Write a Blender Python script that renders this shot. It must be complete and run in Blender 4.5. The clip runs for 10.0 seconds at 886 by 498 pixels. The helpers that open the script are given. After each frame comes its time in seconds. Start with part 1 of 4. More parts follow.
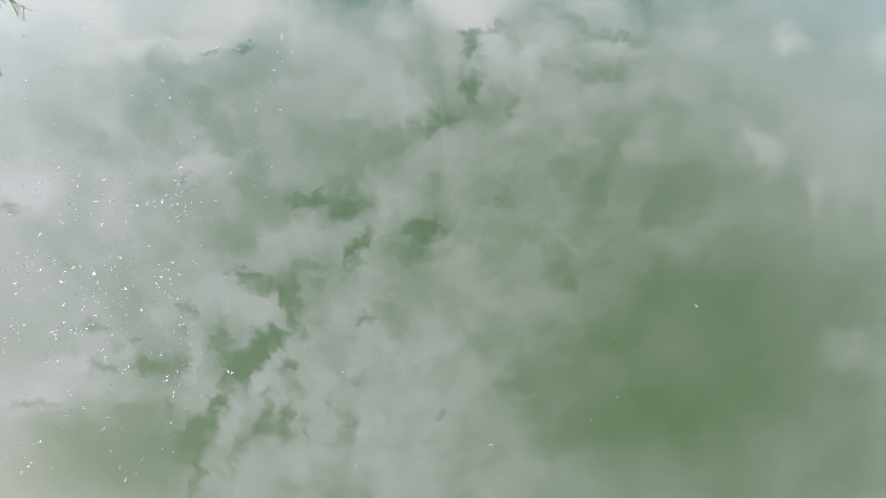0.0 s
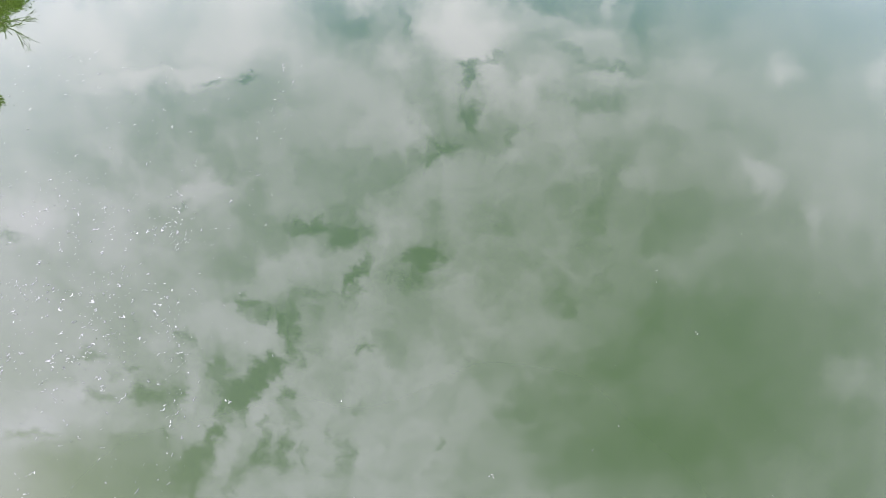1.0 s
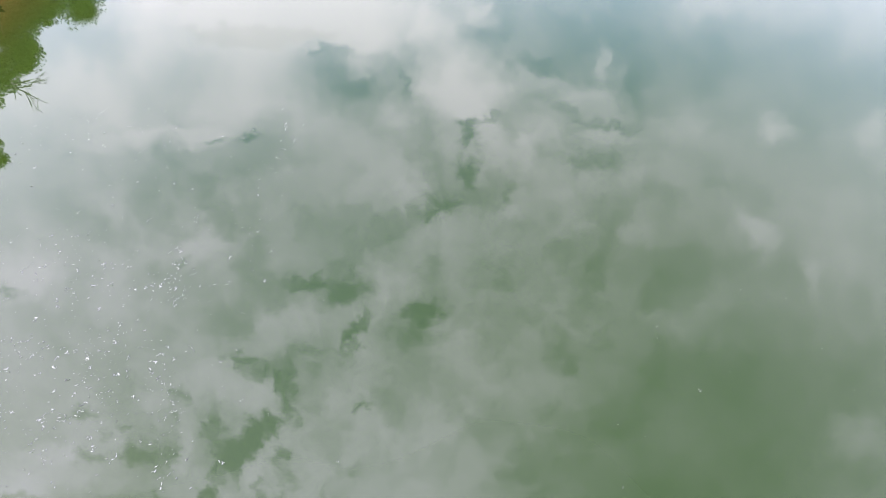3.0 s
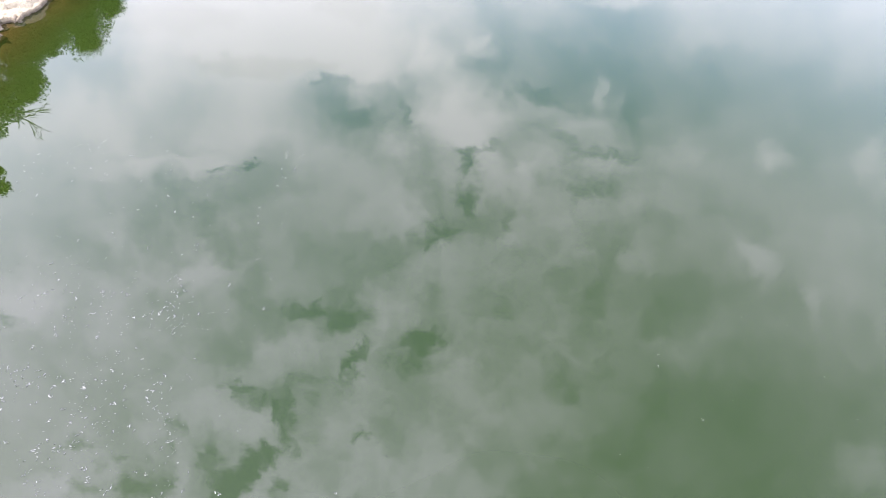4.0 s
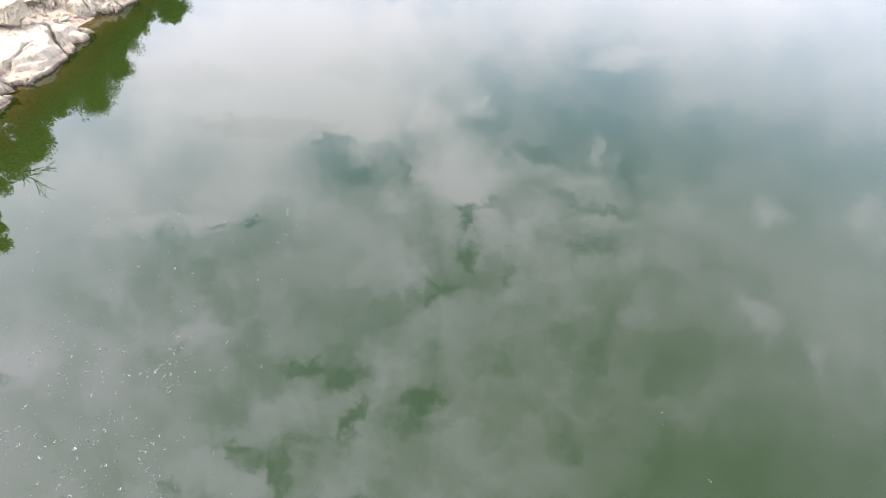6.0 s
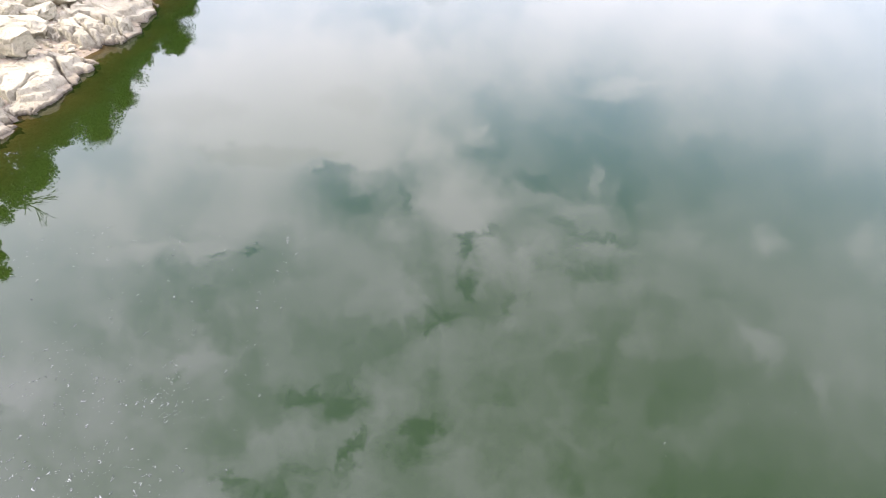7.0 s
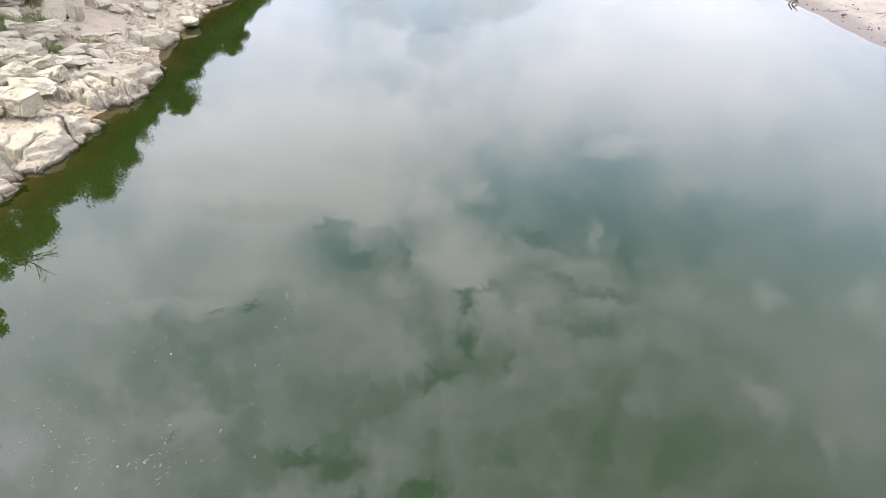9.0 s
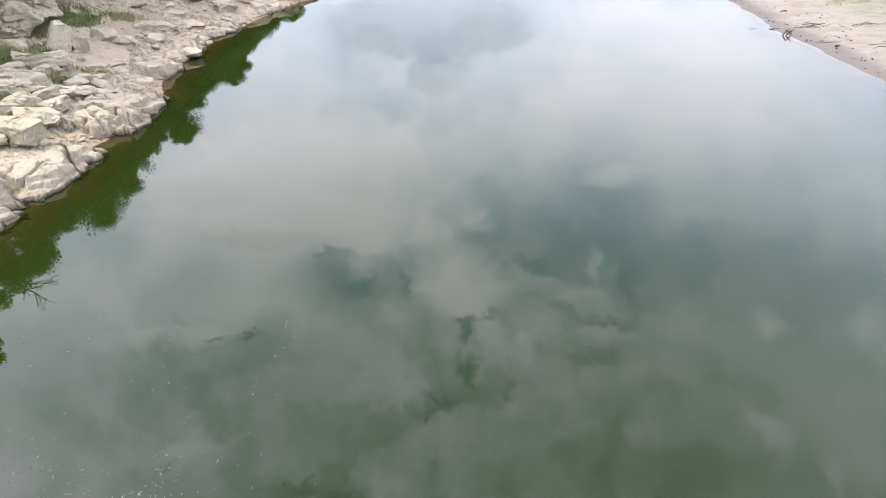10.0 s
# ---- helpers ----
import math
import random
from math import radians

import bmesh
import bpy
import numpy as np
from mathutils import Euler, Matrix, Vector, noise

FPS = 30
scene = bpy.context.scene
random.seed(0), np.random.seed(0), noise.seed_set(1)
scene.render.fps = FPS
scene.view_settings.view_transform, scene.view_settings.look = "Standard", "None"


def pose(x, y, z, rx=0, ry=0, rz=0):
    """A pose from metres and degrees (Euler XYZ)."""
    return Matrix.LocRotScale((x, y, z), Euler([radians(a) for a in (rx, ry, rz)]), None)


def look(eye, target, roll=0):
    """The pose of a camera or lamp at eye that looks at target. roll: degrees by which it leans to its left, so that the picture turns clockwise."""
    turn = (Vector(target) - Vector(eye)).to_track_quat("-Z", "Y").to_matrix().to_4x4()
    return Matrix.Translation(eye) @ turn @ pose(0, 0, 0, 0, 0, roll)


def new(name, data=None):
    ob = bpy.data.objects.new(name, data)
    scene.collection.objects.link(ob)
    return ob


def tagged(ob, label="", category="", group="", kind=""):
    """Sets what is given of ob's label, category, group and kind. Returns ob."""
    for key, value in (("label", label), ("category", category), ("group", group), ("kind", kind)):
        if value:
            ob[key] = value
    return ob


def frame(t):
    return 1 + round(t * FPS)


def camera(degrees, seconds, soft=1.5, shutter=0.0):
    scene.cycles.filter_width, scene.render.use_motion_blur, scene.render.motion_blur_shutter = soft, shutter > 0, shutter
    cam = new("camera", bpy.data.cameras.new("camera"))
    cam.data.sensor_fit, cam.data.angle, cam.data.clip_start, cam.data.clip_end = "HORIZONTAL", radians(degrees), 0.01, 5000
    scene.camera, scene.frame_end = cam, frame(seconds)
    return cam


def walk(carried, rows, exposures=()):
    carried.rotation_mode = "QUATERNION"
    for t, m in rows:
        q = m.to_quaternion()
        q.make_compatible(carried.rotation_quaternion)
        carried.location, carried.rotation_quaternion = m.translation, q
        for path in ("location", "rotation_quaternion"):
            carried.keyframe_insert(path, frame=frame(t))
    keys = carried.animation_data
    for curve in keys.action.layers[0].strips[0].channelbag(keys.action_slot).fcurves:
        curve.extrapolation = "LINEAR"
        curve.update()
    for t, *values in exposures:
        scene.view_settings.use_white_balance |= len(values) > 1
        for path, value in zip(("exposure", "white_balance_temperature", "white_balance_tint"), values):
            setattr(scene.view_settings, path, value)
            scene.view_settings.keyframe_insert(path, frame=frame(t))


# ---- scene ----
# ---------------------------------------------------------------- camera
# a drone that hovers 6 m over the river and tilts its lens up
cam = camera(70.5, 10.0, soft=0.65)
EYE = (0.0, 0.0, 6.0)
TILT = [
    (0.0, 0.44, -55.47, -0.12), (0.5, 0.37, -54.21, -0.10), (1.0, 0.37, -52.96, -0.12), (1.5, 0.36, -51.69, -0.12),
    (2.0, 0.29, -50.38, -0.10), (2.5, 0.28, -49.11, -0.13), (4.0, 0.22, -45.34, -0.15), (4.5, 0.20, -44.05, -0.14),
    (5.0, 0.16, -42.80, -0.10), (5.5, 0.15, -41.51, -0.09), (7.0, 0.12, -37.64, -0.09), (7.5, 0.08, -36.40, -0.06),
    (8.0, 0.06, -35.12, -0.04), (8.5, 0.05, -33.82, -0.04), (9.0, 0.03, -32.54, -0.01), (9.5, 0.02, -31.26, 0.01),
    (10.0, 0.00, -30.00, 0.00),
]
walk(cam, [(t, pose(*EYE, 90 + pitch, roll, yaw)) for t, yaw, pitch, roll in TILT],
     exposures=[(0.0, 2.28, 6500, 10), (2.5, 2.18, 6500, 10), (4.5, 1.95, 6500, 9), (7.0, 1.61, 6570, 6), (8.5, 1.40, 6620, 4), (10.0, 1.14, 6660, 3)])

# ---------------------------------------------------------------- sky and sun
SUN_EL, SUN_AZ = radians(48), radians(-92)      # azimuth from +y, positive towards +x
TOWARD_SUN = Vector((math.sin(SUN_AZ) * math.cos(SUN_EL), math.cos(SUN_AZ) * math.cos(SUN_EL), math.sin(SUN_EL)))
CHART_EL = radians(44.05)                       # where the cloud chart touches the sky dome


class Nodes:
    """Short hand for a node tree."""

    def __init__(self, tree):
        self.tree = tree
        tree.nodes.clear()

    def add(self, kind, inputs=None, **settings):
        n = self.tree.nodes.new(kind)
        for k, v in settings.items():
            setattr(n, k, v)
        for k, v in (inputs or {}).items():
            if isinstance(v, bpy.types.NodeSocket):
                self.tree.links.new(v, n.inputs[k])
            else:
                n.inputs[k].default_value = v
        return n

    def math(self, op, a, b=0.0, c=0.0, clamp=False):
        return self.add("ShaderNodeMath", {0: a, 1: b, 2: c}, operation=op, use_clamp=clamp).outputs[0]

    def vec(self, op, a, b=(0, 0, 0), out=0):
        return self.add("ShaderNodeVectorMath", {0: a, 1: b}, operation=op).outputs[out]

    def noise(self, vector, scale, detail=4.0, rough=0.55, out=0, distortion=0.0):
        return self.add("ShaderNodeTexNoise", {"Vector": vector, "Scale": scale, "Detail": detail, "Roughness": rough,
                                               "Distortion": distortion}).outputs[out]

    def smooth(self, value, lo, hi, a=0.0, b=1.0):
        return self.add("ShaderNodeMapRange", {0: value, 1: lo, 2: hi, 3: a, 4: b}, interpolation_type="SMOOTHSTEP").outputs[0]

    def mix(self, fac, a, b, blend="MIX"):
        n = self.add("ShaderNodeMix", data_type="RGBA", blend_type=blend)
        for k, v in ((0, fac), (6, a), (7, b)):
            if isinstance(v, bpy.types.NodeSocket):
                self.tree.links.new(v, n.inputs[k])
            else:
                n.inputs[k].default_value = v if k == 0 else (*v[:3], 1)
        return n.outputs[2]


world = bpy.data.worlds.new("cloudy_sky")
scene.world = world
world.use_nodes = True
W = Nodes(world.node_tree)
ray = W.add("ShaderNodeTexCoord").outputs["Generated"]
split = W.add("ShaderNodeSeparateXYZ", {0: ray})
up = split.outputs[2]
# flat chart of the sky over the river: across, along; one unit is one tangent
ahead = W.vec("DOT_PRODUCT", ray, (0, math.cos(CHART_EL), math.sin(CHART_EL)), out=1)
rise = W.vec("DOT_PRODUCT", ray, (0, math.sin(CHART_EL), -math.cos(CHART_EL)), out=1)
depth = W.math("MAXIMUM", ahead, 0.12)
chart = W.add("ShaderNodeCombineXYZ", {0: W.math("DIVIDE", split.outputs[0], depth), 1: W.math("DIVIDE", rise, depth)}).outputs[0]
curl = W.vec("SUBTRACT", W.noise(chart, 5.0, 4, 0.6, out=1), (0.5, 0.5, 0.5))
curl2 = W.vec("SUBTRACT", W.noise(chart, 15, 4, 0.6, out=1), (0.5, 0.5, 0.5))
curl3 = W.vec("SUBTRACT", W.noise(chart, 42, 3, 0.6, out=1), (0.5, 0.5, 0.5))
wisp = W.vec("ADD", chart, W.vec("MULTIPLY", curl2, (0.06, 0.06, 0.0)))
wisp = W.vec("ADD", wisp, W.vec("MULTIPLY", curl3, (0.04, 0.04, 0.0)))
tear = W.vec("ADD", chart, W.vec("MULTIPLY", curl2, (0.05, 0.05, 0.0)))
tear = W.vec("ADD", tear, W.vec("MULTIPLY", curl3, (0.05, 0.05, 0.0)))
warped = W.vec("ADD", wisp, W.vec("MULTIPLY", curl, (0.08, 0.08, 0.0)))


def spot_on(at, across, along, wide, tall, turn):
    place = W.add("ShaderNodeMapping", {"Vector": at, "Location": (across, along, 0), "Rotation": (0, 0, radians(turn)),
                                        "Scale": (wide, tall, 1)}, vector_type="TEXTURE").outputs[0]
    return W.add("ShaderNodeTexGradient", {0: place}, gradient_type="SPHERICAL").outputs[1]


def puff(total, across, along, wide, tall, amount, turn=0.0):
    """Thickens (or thins, where amount is negative) the cloud layer round a place of the chart."""
    ball = spot_on(warped, across, along, wide, tall, turn)
    return W.math("MULTIPLY_ADD", W.smooth(ball, 0.0, 0.85), amount * 1.1, total)


def rift(total, across, along, wide, tall, amount, turn=0.0):
    """Opens a ragged gap in the cloud layer."""
    return W.math("MULTIPLY_ADD", W.smooth(spot_on(tear, across, along, wide * 1.5, tall * 1.5, turn), 0.0, 1.0), amount * 1.35, total)


def tuft(total, across, along, wide, tall, amount, turn=0.0):
    """A bright head of cumulus with a clear, frayed edge."""
    return W.math("MULTIPLY_ADD", W.smooth(spot_on(wisp, across, along, wide * 1.25, tall * 1.25, turn), 0.0, 0.75), amount * 0.36, total)


def grey(total, across, along, wide, tall, amount, turn=0.0):
    """The shaded base of a cloud."""
    return W.math("MULTIPLY_ADD", W.smooth(spot_on(wisp, across, along, wide * 1.25, tall * 1.25, turn), 0.0, 0.32), amount, total)


broad = W.math("SUBTRACT", W.noise(warped, 2.6, 4, 0.55), 0.5)
fine = W.math("SUBTRACT", W.noise(warped, 6.5, 8, 0.62), 0.5)
frayed = W.math("SUBTRACT", W.noise(wisp, 14.0, 6, 0.6), 0.5)
cover = W.math("MULTIPLY_ADD", broad, 0.12, 0.60)
# heaps of cumulus over the middle of the river; the low sky and the edges are a smoother veil
lumpy = W.smooth(W.math("DIVIDE", rise, depth), -0.05, 0.50, 1.0, 0.55)
heaped = W.math("MULTIPLY", lumpy, W.smooth(spot_on(chart, -0.14, 0.0, 0.66, 0.95, -8), 0.0, 0.5, 0.25, 1.0))
heaps = W.smooth(W.noise(wisp, 9.0, 6, 0.5), 0.36, 0.62, -0.5, 0.5)
cover = W.math("MULTIPLY_ADD", W.math("MULTIPLY", heaps, heaped), 0.27, cover)
cover = W.math("MULTIPLY_ADD", W.math("MULTIPLY", fine, lumpy), 0.45, cover)
cover = W.math("MULTIPLY_ADD", W.math("MULTIPLY", frayed, heaped), 0.42, cover)
shade = 0.0
rifts = 0.0
# broad veils and thin places
cover = puff(cover, 0.426, -0.343, 0.433, 0.357, -0.36)
cover = puff(cover, 0.527, -0.590, 0.472, 0.260, -0.16)
cover = puff(cover, 0.205, -0.455, 0.250, 0.155, -0.12)
cover = puff(cover, 0.657, -0.234, 0.202, 0.152, -0.06)
cover = puff(cover, 0.665, -0.371, 0.104, 0.075, 0.14)
cover = puff(cover, 0.192, -0.163, 0.200, 0.139, -0.10)
cover = puff(cover, -0.549, -0.567, 0.238, 0.173, -0.30)
cover = puff(cover, -0.703, -0.452, 0.165, 0.083, 0.22)
cover = puff(cover, -0.567, -0.451, 0.068, 0.031, 0.12)
cover = puff(cover, -0.688, -0.113, 0.100, 0.055, 0.22)
cover = puff(cover, -0.403, -0.066, 0.099, 0.045, 0.20)
cover = puff(cover, -0.639, -0.234, 0.391, 0.402, 0.08)
cover = puff(cover, -0.316, 0.056, 0.289, 0.102, -0.16)
cover = puff(cover, -0.334, -0.102, 0.181, 0.108, -0.10)
cover = puff(cover, -0.084, -0.458, 0.193, 0.269, 0.14)
cover = puff(cover, 0.497, -0.035, 0.080, 0.039, 0.16, -35)
cover = puff(cover, 0.347, -0.036, 0.062, 0.061, 0.09)
cover = puff(cover, 0.392, 0.059, 0.104, 0.068, -0.08)
cover = puff(cover, -0.132, 0.048, 0.140, 0.102, 0.06)
cover = puff(cover, -0.161, 0.196, 0.137, 0.060, -0.34)
cover = puff(cover, 0.216, 0.281, 0.314, 0.152, -0.32)
cover = puff(cover, 0.343, 0.206, 0.201, 0.102, -0.20)
cover = puff(cover, 0.590, 0.215, 0.275, 0.159, -0.24)
cover = puff(cover, 0.555, 0.087, 0.235, 0.100, -0.10)
cover = puff(cover, -0.220, 0.347, 0.391, 0.183, 0.34)
cover = puff(cover, -0.418, 0.196, 0.238, 0.102, 0.06)
cover = puff(cover, -0.370, 0.149, 0.237, 0.055, 0.10)
cover = puff(cover, 0.130, 0.086, 0.127, 0.109, 0.05)
cover = puff(cover, 0.248, 0.104, 0.154, 0.082, -0.12)
cover = puff(cover, -0.006, 0.445, 0.282, 0.069, 0.06)
cover = puff(cover, 0.427, 0.455, 0.395, 0.108, 0.22)
cover = puff(cover, -0.366, 0.359, 0.286, 0.131, 0.14)
cover = puff(cover, -0.452, 0.270, 0.131, 0.077, 0.10)
cover = puff(cover, 0.417, 0.582, 0.421, 0.178, 0.28)
cover = puff(cover, -0.390, 0.650, 0.203, 0.138, 0.12)
cover = puff(cover, 0.575, 0.489, 0.059, 0.043, -0.10)
cover = puff(cover, -0.222, 0.527, 0.297, 0.141, 0.14)
cover = puff(cover, 0.366, 0.696, 0.308, 0.070, 0.12)
cover = puff(cover, 0.324, -0.048, 0.374, 0.158, -0.10)
cover = puff(cover, -0.167, 0.041, 0.252, 0.117, -0.08)
cover = puff(cover, 0.107, 0.406, 0.150, 0.078, 0.05)
cover = puff(cover, -0.658, -0.568, 0.198, 0.130, -0.10)
cover = puff(cover, -0.337, 0.016, 0.228, 0.103, -0.12)
cover = puff(cover, 0.186, -0.068, 0.430, 0.131, -0.08)
cover = puff(cover, 0.094, 0.494, 0.167, 0.139, 0.12)
cover = puff(cover, -0.388, 0.390, 0.211, 0.174, 0.10)
cover = puff(cover, 0.675, 0.310, 0.160, 0.128, 0.10)
cover = puff(cover, -0.609, 0.177, 0.183, 0.111, 0.20)
cover = puff(cover, -0.334, 0.168, 0.256, 0.083, 0.10)
cover = puff(cover, -0.266, 0.045, 0.171, 0.108, 0.16)
cover = puff(cover, -0.609, -0.084, 0.142, 0.096, 0.14)
cover = puff(cover, -0.258, -0.213, 0.131, 0.076, -0.10)
cover = puff(cover, 0.261, -0.083, 0.151, 0.096, 0.06)
cover = puff(cover, 0.265, 0.046, 0.153, 0.081, 0.06)
cover = puff(cover, 0.371, 0.465, 0.282, 0.099, -0.08)
cover = puff(cover, 0.407, -0.186, 0.368, 0.171, -0.10)
cover = puff(cover, 0.100, -0.068, 0.481, 0.140, -0.08)
cover = puff(cover, 0.440, -0.180, 0.328, 0.102, 0.16)
cover = puff(cover, 0.192, -0.163, 0.146, 0.083, 0.06)
cover = puff(cover, 0.665, -0.371, 0.113, 0.080, -0.10)
# bright heads of cumulus
cover = tuft(cover, 0.007, 0.169, 0.064, 0.036, 0.50)
cover = tuft(cover, -0.443, 0.101, 0.130, 0.018, 0.50, 6)
cover = tuft(cover, -0.394, -0.066, 0.049, 0.021, 0.50)
cover = tuft(cover, -0.705, -0.468, 0.068, 0.026, 0.40)
cover = tuft(cover, -0.322, -0.304, 0.056, 0.039, 0.40)
cover = tuft(cover, -0.423, -0.399, 0.017, 0.056, 0.60)
cover = tuft(cover, -0.219, -0.438, 0.033, 0.072, 0.40)
cover = tuft(cover, -0.124, -0.500, 0.044, 0.063, 0.40)
cover = tuft(cover, -0.238, -0.184, 0.069, 0.037, 0.50)
cover = tuft(cover, -0.104, -0.128, 0.029, 0.055, 0.50)
cover = tuft(cover, -0.049, -0.123, 0.041, 0.031, 0.40)
cover = tuft(cover, -0.295, -0.428, 0.019, 0.046, 0.50, -15)
cover = tuft(cover, -0.368, -0.507, 0.018, 0.053, 0.50, -20)
cover = tuft(cover, -0.214, -0.597, 0.060, 0.054, 0.40)
cover = tuft(cover, 0.492, -0.030, 0.040, 0.023, 0.30, -35)
cover = tuft(cover, 0.595, -0.110, 0.016, 0.041, 0.35)
cover = tuft(cover, -0.327, 0.009, 0.016, 0.012, 0.30)
cover = tuft(cover, -0.640, -0.411, 0.058, 0.022, 0.50)
cover = tuft(cover, -0.661, -0.113, 0.055, 0.022, 0.40)
cover = tuft(cover, -0.520, -0.461, 0.058, 0.017, 0.30)
cover = tuft(cover, -0.276, -0.222, 0.042, 0.017, 0.30)
cover = tuft(cover, 0.665, -0.371, 0.057, 0.040, 0.30)
cover = tuft(cover, 0.031, 0.196, 0.087, 0.056, 1.15)
cover = tuft(cover, 0.040, 0.150, 0.041, 0.024, 0.70)
cover = tuft(cover, -0.134, 0.222, 0.024, 0.021, 0.50)
cover = tuft(cover, -0.172, 0.266, 0.102, 0.026, 0.50)
cover = tuft(cover, -0.247, 0.314, 0.121, 0.067, 0.65)
cover = tuft(cover, -0.136, 0.338, 0.084, 0.077, 0.40)
cover = tuft(cover, -0.038, 0.271, 0.022, 0.040, 0.50)
cover = tuft(cover, -0.093, 0.257, 0.026, 0.023, 0.40)
cover = tuft(cover, 0.004, 0.262, 0.024, 0.034, 0.50)
cover = tuft(cover, 0.055, 0.295, 0.037, 0.027, 0.60)
cover = tuft(cover, 0.132, 0.194, 0.082, 0.017, 0.50)
cover = tuft(cover, 0.223, 0.173, 0.050, 0.013, 0.30)
cover = tuft(cover, 0.249, 0.114, 0.063, 0.016, 0.50)
cover = tuft(cover, 0.207, 0.086, 0.024, 0.020, 0.50)
cover = tuft(cover, 0.144, 0.123, 0.031, 0.040, 0.40)
cover = tuft(cover, 0.076, 0.109, 0.024, 0.050, 0.60)
cover = tuft(cover, -0.087, 0.141, 0.036, 0.028, 0.40)
cover = tuft(cover, 0.514, 0.132, 0.031, 0.027, 0.50)
cover = tuft(cover, 0.537, 0.119, 0.029, 0.022, 0.50)
cover = tuft(cover, 0.502, 0.114, 0.024, 0.015, 0.30)
cover = tuft(cover, 0.252, 0.232, 0.012, 0.034, 0.70)
cover = tuft(cover, 0.279, 0.210, 0.011, 0.015, 0.40)
cover = tuft(cover, 0.274, 0.372, 0.065, 0.011, 0.50)
cover = tuft(cover, 0.675, 0.123, 0.027, 0.037, 0.40)
cover = tuft(cover, -0.041, 0.041, 0.032, 0.036, 0.30)
cover = tuft(cover, 0.120, 0.005, 0.020, 0.036, 0.30)
cover = tuft(cover, 0.411, 0.314, 0.056, 0.024, 0.30)
cover = tuft(cover, 0.303, 0.385, 0.072, 0.009, 0.50)
cover = tuft(cover, -0.274, 0.421, 0.126, 0.062, 0.40)
cover = tuft(cover, -0.408, 0.112, 0.135, 0.013, 0.40, 4)
cover = tuft(cover, -0.081, 0.431, 0.068, 0.052, 0.30)
cover = tuft(cover, -0.389, 0.400, 0.067, 0.041, 0.30)
cover = tuft(cover, -0.135, 0.290, 0.056, 0.029, 0.30)
cover = tuft(cover, -0.023, 0.300, 0.021, 0.039, 0.50)
cover = tuft(cover, -0.212, 0.329, 0.076, 0.030, 0.30)
cover = tuft(cover, -0.348, 0.494, 0.118, 0.043, 0.20)
cover = tuft(cover, 0.214, 0.527, 0.119, 0.043, 0.20)
cover = tuft(cover, 0.450, 0.615, 0.121, 0.045, 0.25)
# shaded cloud bases
shade = grey(shade, -0.024, 0.667, 0.179, 0.069, 0.18)
shade = grey(shade, 0.087, 0.650, 0.071, 0.034, 0.07)
shade = grey(shade, -0.135, 0.604, 0.055, 0.054, 0.08)
shade = grey(shade, -0.009, 0.565, 0.050, 0.040, 0.10)
shade = grey(shade, -0.440, 0.339, 0.114, 0.025, 0.06)
shade = grey(shade, -0.284, 0.270, 0.112, 0.014, 0.10)
shade = grey(shade, -0.156, 0.359, 0.048, 0.020, 0.06)
# ragged gaps
rifts = rift(rifts, -0.161, -0.137, 0.042, 0.029, 1.00)
rifts = rift(rifts, -0.221, -0.121, 0.054, 0.013, 0.60)
rifts = rift(rifts, -0.146, -0.096, 0.011, 0.014, 0.60, -20)
rifts = rift(rifts, -0.031, -0.169, 0.038, 0.017, 0.90, 12)
rifts = rift(rifts, -0.068, -0.206, 0.064, 0.024, 0.40)
rifts = rift(rifts, -0.145, -0.211, 0.015, 0.049, 0.80, -32)
rifts = rift(rifts, -0.202, -0.231, 0.044, 0.010, 0.50)
rifts = rift(rifts, -0.301, -0.262, 0.037, 0.027, 0.60)
rifts = rift(rifts, -0.333, -0.239, 0.030, 0.010, 0.50)
rifts = rift(rifts, -0.252, -0.298, 0.017, 0.057, 0.65)
rifts = rift(rifts, -0.282, -0.348, 0.017, 0.026, 0.80)
rifts = rift(rifts, -0.315, -0.380, 0.019, 0.050, 0.90, -32)
rifts = rift(rifts, -0.348, -0.421, 0.033, 0.039, 1.00)
rifts = rift(rifts, -0.378, -0.358, 0.023, 0.036, 0.90)
rifts = rift(rifts, -0.390, -0.476, 0.014, 0.025, 0.90, -25)
rifts = rift(rifts, -0.422, -0.520, 0.024, 0.049, 0.95, -20)
rifts = rift(rifts, -0.441, -0.568, 0.045, 0.032, 0.60)
rifts = rift(rifts, -0.434, -0.620, 0.011, 0.055, 0.80, -15)
rifts = rift(rifts, -0.428, -0.300, 0.017, 0.018, 0.70)
rifts = rift(rifts, -0.437, -0.329, 0.009, 0.020, 0.40)
rifts = rift(rifts, -0.261, -0.403, 0.013, 0.014, 0.70)
rifts = rift(rifts, -0.252, -0.436, 0.021, 0.033, 0.55)
rifts = rift(rifts, -0.314, -0.506, 0.018, 0.036, 0.80, -10)
rifts = rift(rifts, -0.275, -0.506, 0.021, 0.048, 0.65)
rifts = rift(rifts, -0.350, -0.544, 0.024, 0.021, 0.40)
rifts = rift(rifts, -0.171, -0.511, 0.020, 0.038, 0.55)
rifts = rift(rifts, -0.015, -0.483, 0.011, 0.031, 0.35)
rifts = rift(rifts, -0.135, -0.327, 0.023, 0.008, 0.60)
rifts = rift(rifts, -0.585, -0.340, 0.034, 0.012, 0.55)
rifts = rift(rifts, -0.506, -0.410, 0.035, 0.022, 0.70)
rifts = rift(rifts, -0.475, -0.391, 0.040, 0.051, 0.40)
rifts = rift(rifts, -0.588, -0.415, 0.040, 0.012, 0.60)
